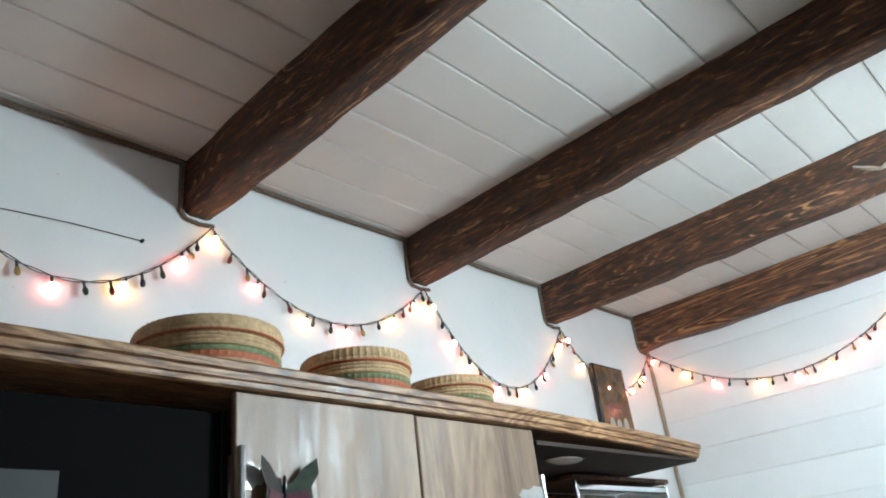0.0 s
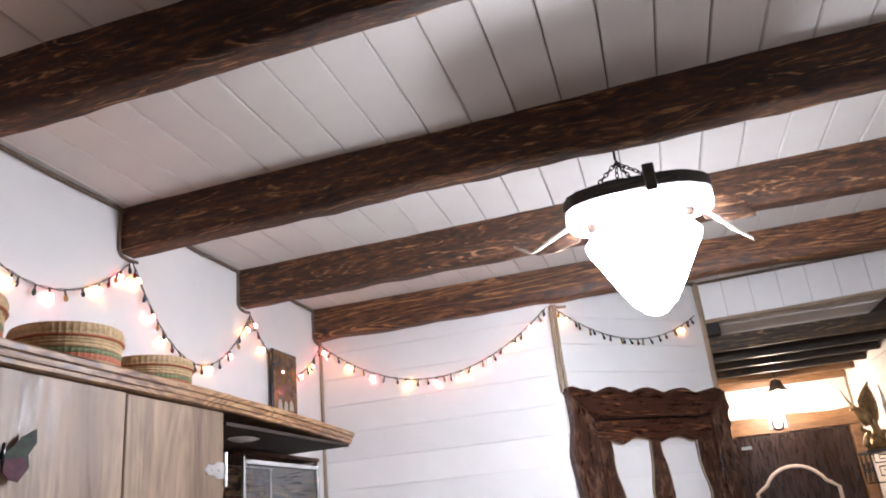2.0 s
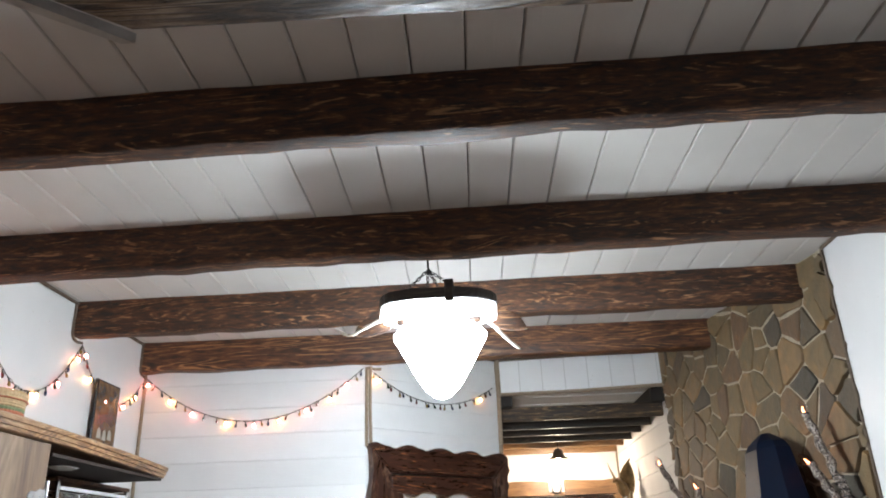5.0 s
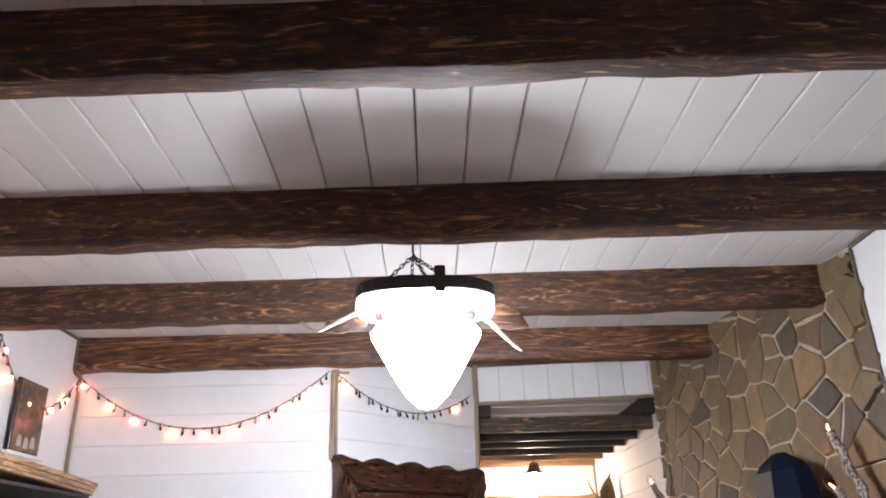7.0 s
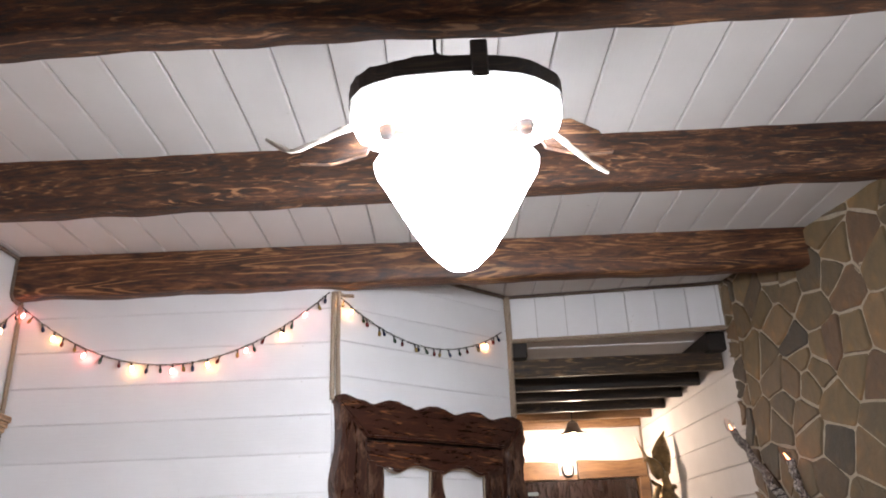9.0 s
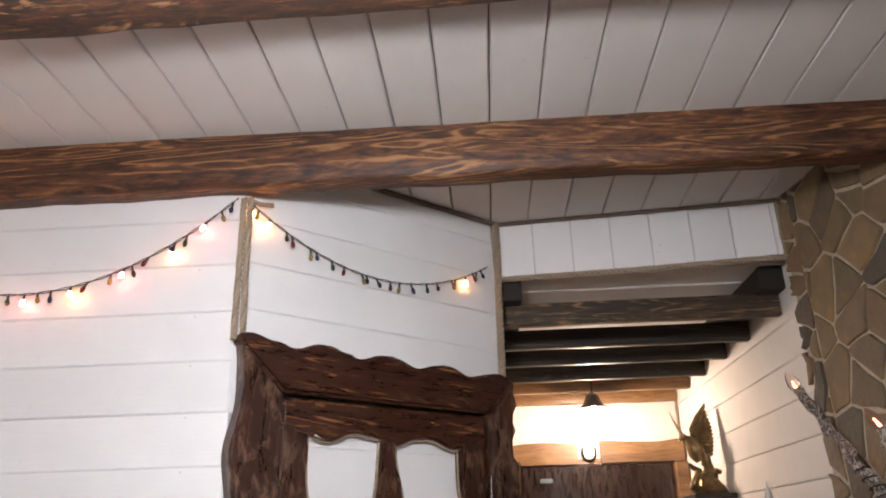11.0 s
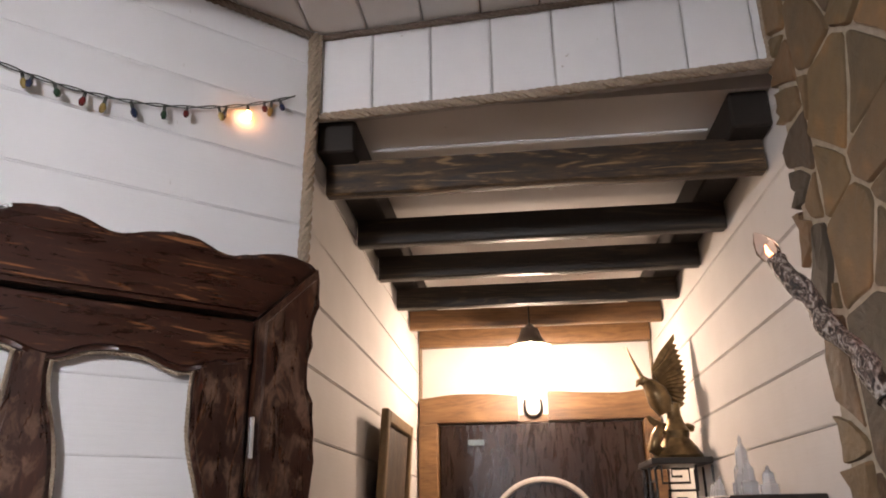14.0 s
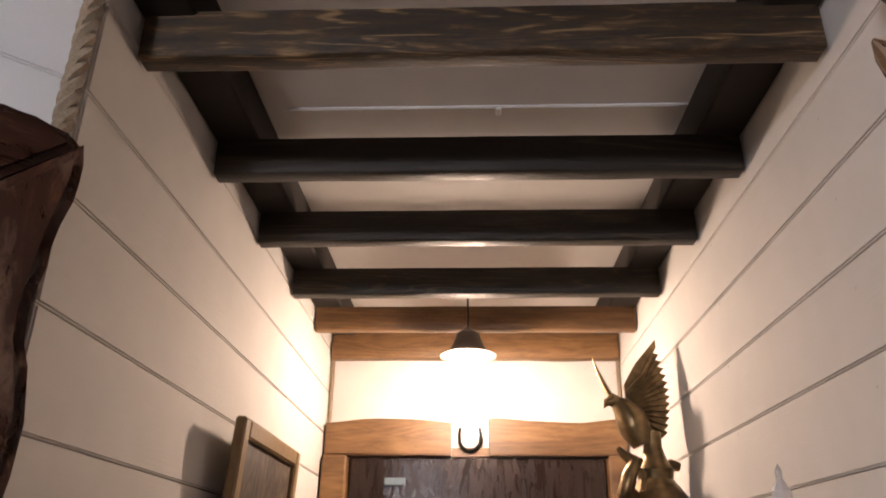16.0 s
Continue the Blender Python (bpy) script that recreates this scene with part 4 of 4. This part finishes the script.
hl = thing("hall_lamp", "small dark bell-shaded pendant lamp with a bright warm bulb", "pendant lamp", "", (1.13, 7.2, 2.54))
part("cord", tube(bmesh.new(), [(0, 0, HALL_TOP - 2.545), (0, 0, -0.03)], 0.004, 6), IRON, hl)
# shade coloured brown instead of black, to include glare from the bulb
part("shade", lathe(bmesh.new(), [(0.012, -0.018), (0.02, -0.03), (0.045, -0.045), (0.06, -0.09), (0.075, -0.115), (0.115, -0.135), (0.113, -0.138), (0.072, -0.12), (0.056, -0.092), (0.04, -0.05)], sides=28), plain("glare_lifted_enamel", (0.12, 0.09, 0.07), 0.35, 0.3), hl, "", True)
part("bulb", lathe(bmesh.new(), [(0.0, -0.265), (0.026, -0.25), (0.038, -0.21), (0.03, -0.165), (0.014, -0.115), (0.0, -0.11)], sides=20), HALLGLOW, hl, "lit warm bulb", True)

pt = thing("framed_painting", "brown framed dark painting leaning out from the cream hall wall", "painting", "", (HALL_X0 + 0.02, 6.55, 1.265))
for lo, hi in (((0, -0.36, 0.0), (0.03, -0.31, 0.71)), ((0, 0.25, 0.0), (0.03, 0.3, 0.71)), ((0, -0.31, 0.66), (0.03, 0.25, 0.71)), ((0, -0.31, 0.0), (0.03, 0.25, 0.05))):
    part("frame", boxed(lo, hi, 0.006), GILTWOOD, pt)
part("canvas", boxed((0.004, -0.31, 0.05), (0.014, 0.25, 0.66), 0), timber("dim_painting", (0.03, 0.02, 0.014), (0.12, 0.08, 0.05), (0.26, 0.2, 0.14), 0.5, 2, 1.2, (0.35, 0.55, 0.75), 0.1), pt)


pt.rotation_euler = (0, 0.06, 0)


# iron shelves
def wall_shelf(y0, y1, z, label):
    th = thing("wall_shelf", label, "wall shelf", "iron wall shelves", (HALL_X1, y0, z))
    L = y1 - y0
    part("board", boxed((-0.25, 0, -0.026), (-0.003, L, 0), 0.003), plain("black_stained_board", (0.02, 0.015, 0.012), 0.45), th)
    k = 0
    for y in (0.03, L / 2, L - 0.03):
        bm = bmesh.new()
        tube(bm, [(-0.22, y, -0.03), (-0.235, y, -0.045), (-0.235, y, -0.24), (-0.22, y, -0.25), (-0.004, y, -0.25)], 0.0055, 6)
        tube(bm, [(-0.004, y, -0.03), (-0.004, y, -0.3)], 0.0055, 6)
        part("bracket", bm, IRON, th, "", True)
        k += 1
    fret = [(-0.21, -0.03), (-0.21, -0.1), (-0.1, -0.1), (-0.1, -0.045), (-0.17, -0.045), (-0.17, -0.075), (-0.13, -0.075)]
    part("scroll", tube(bmesh.new(), [(a, 0.03, b) for a, b in fret], 0.0055, 6), IRON, th, "", True)
    fret = [(-0.07, -0.03), (-0.07, -0.13), (-0.19, -0.13), (-0.19, -0.2), (-0.12, -0.2), (-0.12, -0.16), (-0.16, -0.16)]
    part("scroll", tube(bmesh.new(), [(a, 0.03, b) for a, b in fret], 0.0055, 6), IRON, th, "", True)
    for q in (0.0, 0.42):
        s = L * 0.42
        o = q * L + 0.04
        pts = [(o, -0.03), (o, -0.09), (o + s * 0.55, -0.09), (o + s * 0.55, -0.17), (o + s * 0.18, -0.17), (o + s * 0.18, -0.13), (o + s * 0.36, -0.13)]
        part("scroll", tube(bmesh.new(), [(-0.235, a, b) for a, b in pts], 0.005, 6), IRON, th, "", True)
        pts = [(o + s * 0.8, -0.03), (o + s * 0.8, -0.2), (o + s * 0.3, -0.2), (o + s * 0.3, -0.25)]
        part("scroll", tube(bmesh.new(), [(-0.235, a, b) for a, b in pts], 0.005, 6), IRON, th, "", True)
    return th


wall_shelf(6.62, 7.02, 1.795, "black shelf on scrolled iron brackets carrying the eagle")
wall_shelf(5.46, 5.98, 1.62, "black shelf on scrolled iron brackets carrying crystal figures")

# eagle statue, one plain mesh
bm = bmesh.new()
lathe(bm, [(0.0, 0.0), (0.1, 0.0), (0.108, 0.015), (0.085, 0.05), (0.055, 0.09), (0.06, 0.12), (0.042, 0.15), (0.03, 0.19), (0.03, 0.24), (0.0, 0.25)], (0.02, 0, 0), 20)
tube(bm, [(-0.01, 0, 0.2), (-0.03, 0, 0.25), (-0.045, 0, 0.29), (-0.07, 0, 0.325), (-0.085, 0, 0.34)], [0.035, 0.052, 0.05, 0.034, 0.024], 14)
tube(bm, [(-0.075, 0, 0.335), (-0.098, 0, 0.347), (-0.12, 0, 0.338), (-0.13, 0, 0.32)], [0.02, 0.025, 0.013, 0.003], 10)
right = []
for k in range(13):
    z = 0.53 - 0.024 * k
    right += [(0.062 + 0.03 * math.sin(k / 12 * math.pi * 0.9) + 0.004, z), (0.05 + 0.03 * math.sin(k / 12 * math.pi * 0.9), z - 0.017)]
wing = [(0.065, 0.56)] + right + [(0.01, 0.215), (-0.03, 0.235), (-0.05, 0.31), (-0.055, 0.4), (-0.01, 0.475)]
WING = Matrix(((1, 0, 0, 0), (0, 0, -1, 0.02), (0, 1, 0, 0), (0, 0, 0, 1)))
slab(bm, wing, WING, 0.014, 0.003)
for k in range(13):
    t = k / 12
    tube(bm, [(-0.045 + 0.03 * t, 0.004, 0.385 - 0.12 * t), (0.01, -0.004, 0.44 - 0.17 * t), (0.058 + 0.028 * math.sin(t * math.pi * 0.9), 0.004, 0.525 - 0.285 * t)], [0.007, 0.008, 0.003], 5)
tube(bm, [(-0.075, 0.05, 0.33), (-0.1, 0.08, 0.4), (-0.125, 0.1, 0.47), (-0.14, 0.11, 0.525)], [0.014, 0.01, 0.006, 0.002], 6)
tube(bm, [(-0.05, -0.02, 0.02), (-0.09, -0.05, 0.05), (-0.075, -0.06, 0.1), (-0.05, -0.05, 0.14), (-0.085, -0.04, 0.165), (-0.1, -0.04, 0.185)], [0.025, 0.03, 0.024, 0.026, 0.014, 0.008], 10)
tube(bm, [(-0.06, -0.05, 0.13), (-0.03, -0.07, 0.1), (-0.04, -0.07, 0.05)], [0.01, 0.011, 0.006], 8)
tube(bm, [(0.03, 0.0, 0.13), (0.075, 0.0, 0.137), (0.1, 0.0, 0.13)], [0.018, 0.02, 0.014], 8)
eagle = part("eagle_statue", bm, BRONZE, None, "", True)
eagle.location = (1.715, 6.8, 1.7955)
tagged(eagle, "bronze eagle statue with raised wings on the black shelf", "statue")


# crystal figures
def crystal(y, x, h, w):
    th = thing("crystal_figure", "clear faceted crystal figure on the black shelf", "ornament", "crystal figures on the shelf", (x, y, 1.6205))
    part("spire", lathe(bmesh.new(), [(w, 0), (w, h * 0.35), (w * 0.7, h * 0.4), (w * 0.62, h * 0.72), (w * 0.2, h * 0.85), (w * 0.24, h * 0.92), (0, h)], sides=7), SMOKE, th)


for y, x, h, w in ((5.7, 1.7, 0.175, 0.028), (5.655, 1.7, 0.105, 0.026), (5.745, 1.7, 0.11, 0.026), (5.61, 1.74, 0.08, 0.026), (5.79, 1.72, 0.075, 0.026), (5.83, 1.66, 0.065, 0.015), (5.865, 1.66, 0.055, 0.014), (5.9, 1.66, 0.05, 0.013), (5.94, 1.66, 0.045, 0.012)):
    crystal(y, x, h, w)

# ---- birch candelabras on the stone wall ----
SU = Vector((STONE_END[0] - LINT_R[0], STONE_END[1] - LINT_R[1], 0))
SW = Vector((SU.y, -SU.x, 0)).normalized()
STONE = plane_frame((LINT_R[0], LINT_R[1], 0), SU, SW)


def candelabra(arms, foot, label):
    th = thing("branch_sconce", label, "wall lamp", "branch sconces on the stone wall")
    for k, tip in enumerate(arms):
        tip, foot_v = Vector(tip), Vector(foot)
        pts = [foot_v.lerp(tip, i / 40) + Vector((0.006 * math.sin(i * 0.8 + k), 0.006 * math.cos(i * 0.6), 0)) for i in range(41)]
        d = (tip - pts[-2]).normalized()
        arm = part("branch", tube(bmesh.new(), pts, [0.021 + 0.003 * math.sin(i * 1.1 + k) + 0.004 * noise.noise(Vector((i * 0.9, k * 5.0, 0))) for i in range(41)], 12), BIRCH, th, "silvery bark branch", True)
        for q in (0.35, 0.4, 0.45, 0.5):
            c = foot_v.lerp(tip, q)
            bm = bmesh.new()
            tube(bm, [c + (d.orthogonal().normalized() * math.cos(a) + d.cross(d.orthogonal()).normalized() * math.sin(a)) * 0.026 + d * 0.006 * math.sin(a) for a in (2 * math.pi * j / 12 for j in range(13))], 0.003, 5)
            part("wire_ring", bm, IRON, arm, "dark wire ring", True)
        m = Matrix.Translation(tip) @ d.to_track_quat("Z", "Y").to_matrix().to_4x4()
        bm = lathe(bmesh.new(), [(0.013, 0.0), (0.022, 0.016), (0.025, 0.034), (0.018, 0.06), (0.005, 0.085), (0, 0.09)], sides=16)
        bm.transform(m)
        bulb = part("candle_bulb", bm, PINKGLASS, th, "clear candle bulb", True)
        bulb.visible_shadow = False
        bm = tube(bmesh.new(), [m @ Vector((0.0, 0, 0.006)), m @ Vector((0.004, 0, 0.024)), m @ Vector((-0.003, 0, 0.044))], [0.006, 0.0045, 0.002], 8)
        part("filament", bm, FLAME, bulb, "glowing orange filament", True)
    return th


candelabra([(1.62, 4.93, 2.085), (1.80, 4.72, 1.90)], (1.85, 4.66, 1.45), "two silvery branch arms with flame bulbs beside the hall")
candelabra([(2.013, 3.25, 2.165), (2.008, 3.295, 1.91)], (2.1, 3.02, 1.5), "two silvery branch arms with flame bulbs beside the blue hood")

# blue hood by the stones
hood = thing("blue_hood", "dark blue glossy tapered hood against the stone wall", "hood", "", (1.945, 3.69, 0.0))
bm = lathe(bmesh.new(), [(0.37, 1.66), (0.33, 1.78), (0.285, 1.92), (0.25, 2.03), (0.2, 2.07), (0.06, 2.125), (0.0, 2.13)], sides=8)
bm.transform(Matrix.Diagonal((0.42, 1, 1, 1)) @ Matrix.Rotation(math.pi / 8, 4, "Z"))
part("shell", bm, BLUE, hood)
part("base", boxed((-0.14, -0.3, 0.0), (0.12, 0.3, 1.655), 0.01), plain("pale_enamel", (0.13, 0.14, 0.15), 0.3), hood)

# ---- wall boards ----
def boards(parent, m, length, z0, z1, pitch, phase, mat, gap=0.0015, thick=0.014):
    """Horizontal boards of one wall as pieces on shared meshes."""
    z = phase - math.ceil((phase - z0) / pitch) * pitch
    shared = {}
    while z < z1:
        a, b = max(z, z0), min(z + pitch, z1)
        if b - a > 0.01:
            key = round(b - a, 3)
            if key not in shared:
                h = b - a
                shared[key] = finish(slab(bmesh.new(), [(0, gap / 2), (length, gap / 2), (length, h - gap / 2), (0, h - gap / 2)], Matrix.Identity(4), thick, 0.004), "board", mat)
            ob = new("board", shared[key])
            ob.parent = parent
            ob.matrix_basis = m @ Matrix.Translation((0, a, 0))
        z += pitch


boards(wall_back, plane_frame((X_LEFT, Y_BACK + 0.014, 0), (1, 0, 0), (0, -1, 0)), CORNER[0] - X_LEFT, 0, 2.99, 0.18, 1.823, WHITE)
boards(wall_angled, DOOR @ Matrix.Translation((0, 0, -0.014)), DLEN, 2.0, CEILING, 0.18, 1.823 + 0.016, WHITE)
boards(wall_hall_left, plane_frame((HALL_X0 - 0.014, HALL_L[1] + 0.012, 0), (0, 1, 0), (1, 0, 0)), HALL_Y - HALL_L[1] - 0.012, 0, HALL_TOP, 0.195, 1.79, CREAM, 0.003)
boards(wall_hall_right, plane_frame((HALL_X1 + 0.014, HALL_Y, 0), (0, -1, 0), (-1, 0, 0)), HALL_Y - 5.2, 0, HALL_TOP, 0.18, 1.78, CREAM, 0.003)


# ---- flagstones ----
def cells(w, h, size, seed, off=0.0):
    """Irregular cells: each seed's region cut by the half planes of its neighbours."""
    rnd = random.Random(seed)
    nx, nz = max(1, int(w / size)), int(h / (size * 1.15))
    pts = []
    for i in range(-1, nx + 1):
        for j in range(-1, nz + 1):
            if rnd.random() < 0.22:
                continue
            pts.append((off + (i + 0.5 + rnd.uniform(-0.5, 0.5)) * w / nx, (j + 0.5 + rnd.uniform(-0.46, 0.46) + 0.5 * (i % 2)) * h / nz))
    out = []
    for p in pts:
        poly = [(off, 0), (off + w, 0), (off + w, h), (off, h)]
        near = sorted((q for q in pts if q != p), key=lambda q: (q[0] - p[0]) ** 2 + (q[1] - p[1]) ** 2)[:16]
        for q in near:
            nxv, nzv = q[0] - p[0], q[1] - p[1]
            c = (q[0] ** 2 + q[1] ** 2 - p[0] ** 2 - p[1] ** 2) / 2
            nxt = []
            for a, b in zip(poly, poly[1:] + poly[:1]):
                da, db = a[0] * nxv + a[1] * nzv - c, b[0] * nxv + b[1] * nzv - c
                if da <= 0:
                    nxt.append(a)
                if da * db < 0:
                    t = da / (da - db)
                    nxt.append((a[0] + (b[0] - a[0]) * t, a[1] + (b[1] - a[1]) * t))
            poly = nxt
            if len(poly) < 3:
                break
        if len(poly) >= 3:
            out.append(poly)
    return out


def inset(poly, d):
    """The polygon shrunk by d; each side moved in by its half plane."""
    cx, cz = sum(p[0] for p in poly) / len(poly), sum(p[1] for p in poly) / len(poly)
    res = poly
    for a, b in zip(poly, poly[1:] + poly[:1]):
        ex, ez = b[0] - a[0], b[1] - a[1]
        ln = math.hypot(ex, ez)
        if ln < 1e-6:
            continue
        nxv, nzv = ez / ln, -ex / ln
        if (cx - a[0]) * nxv + (cz - a[1]) * nzv > 0:
            nxv, nzv = -nxv, -nzv
        c = a[0] * nxv + a[1] * nzv - d
        nxt = []
        for p, q in zip(res, res[1:] + res[:1]):
            dp, dq = p[0] * nxv + p[1] * nzv - c, q[0] * nxv + q[1] * nzv - c
            if dp <= 0:
                nxt.append(p)
            if dp * dq < 0:
                t = dp / (dp - dq)
                nxt.append((p[0] + (q[0] - p[0]) * t, p[1] + (q[1] - p[1]) * t))
        res = nxt
        if len(res) < 3:
            return []
    return res


def rounded(poly, cut=0.14):
    """Corners cut, so that the outline is less sharp."""
    out = []
    n = len(poly)
    for i in range(n):
        p, a, b = poly[i], poly[i - 1], poly[(i + 1) % n]
        for q in (a, b):
            ln = math.hypot(q[0] - p[0], q[1] - p[1])
            k = min(cut, 0.009 / max(ln, 1e-6))
            out.append((p[0] + (q[0] - p[0]) * k, p[1] + (q[1] - p[1]) * k))
    return out


rnd = random.Random(21)
EDGE = 0.095
for poly in cells(SU.length - EDGE, CEILING, 0.145, 5, EDGE) + cells(EDGE, CEILING, 0.16, 9):
    shape = inset(poly, rnd.uniform(0.005, 0.009))
    if len(shape) < 3:
        continue
    area = abs(sum(a[0] * b[1] - b[0] * a[1] for a, b in zip(shape, shape[1:] + shape[:1]))) / 2
    if area < 0.0006:
        continue
    bent = []
    for a, b in zip(shape, shape[1:] + shape[:1]):
        bent.append(a)
        ln = math.hypot(b[0] - a[0], b[1] - a[1])
        if ln > 0.05:
            k = rnd.uniform(-0.05, 0.05)
            q = rnd.uniform(0.35, 0.65)
            bent.append((a[0] + (b[0] - a[0]) * q - (b[1] - a[1]) * k, a[1] + (b[1] - a[1]) * q + (b[0] - a[0]) * k))
    shape = rounded(bent)
    shape = [(u + (rnd.uniform(-0.04, 0.0) if u < 0.02 else rnd.uniform(-0.035, 0.03) if u > SU.length - 0.02 else 0), v) for u, v in shape]
    cx, cz = sum(p[0] for p in shape) / len(shape), sum(p[1] for p in shape) / len(shape)
    th = rnd.uniform(0.017, 0.027) + (0.016 if max(p[0] for p in shape) > SU.length - 0.05 else 0)
    tu, tv_ = rnd.uniform(-0.05, 0.05), rnd.uniform(-0.05, 0.05)
    bm = bmesh.new()
    low = [bm.verts.new((u - cx, v - cz, 0)) for u, v in shape]
    rim = [bm.verts.new((u - cx, v - cz, th * 0.7)) for u, v in shape]
    top = [bm.verts.new(((u - cx) * 0.96, (v - cz) * 0.96, th + tu * (u - cx) + tv_ * (v - cz) + rnd.uniform(-0.0015, 0.0015))) for u, v in shape]
    k = len(shape)
    for i in range(k):
        j = (i + 1) % k
        bm.faces.new((low[i], low[j], rim[j], rim[i]))
        bm.faces.new((rim[i], rim[j], top[j], top[i]))
    hub = bm.verts.new((0, 0, th + 0.002))
    for i in range(k):
        bm.faces.new((top[i], top[(i + 1) % k], hub))
    ob = new("stone", finish(bm, "stone", SLATE))
    ob.parent = wall_stone
    ob.matrix_basis = STONE @ Matrix.Translation((cx, cz, -0.012))
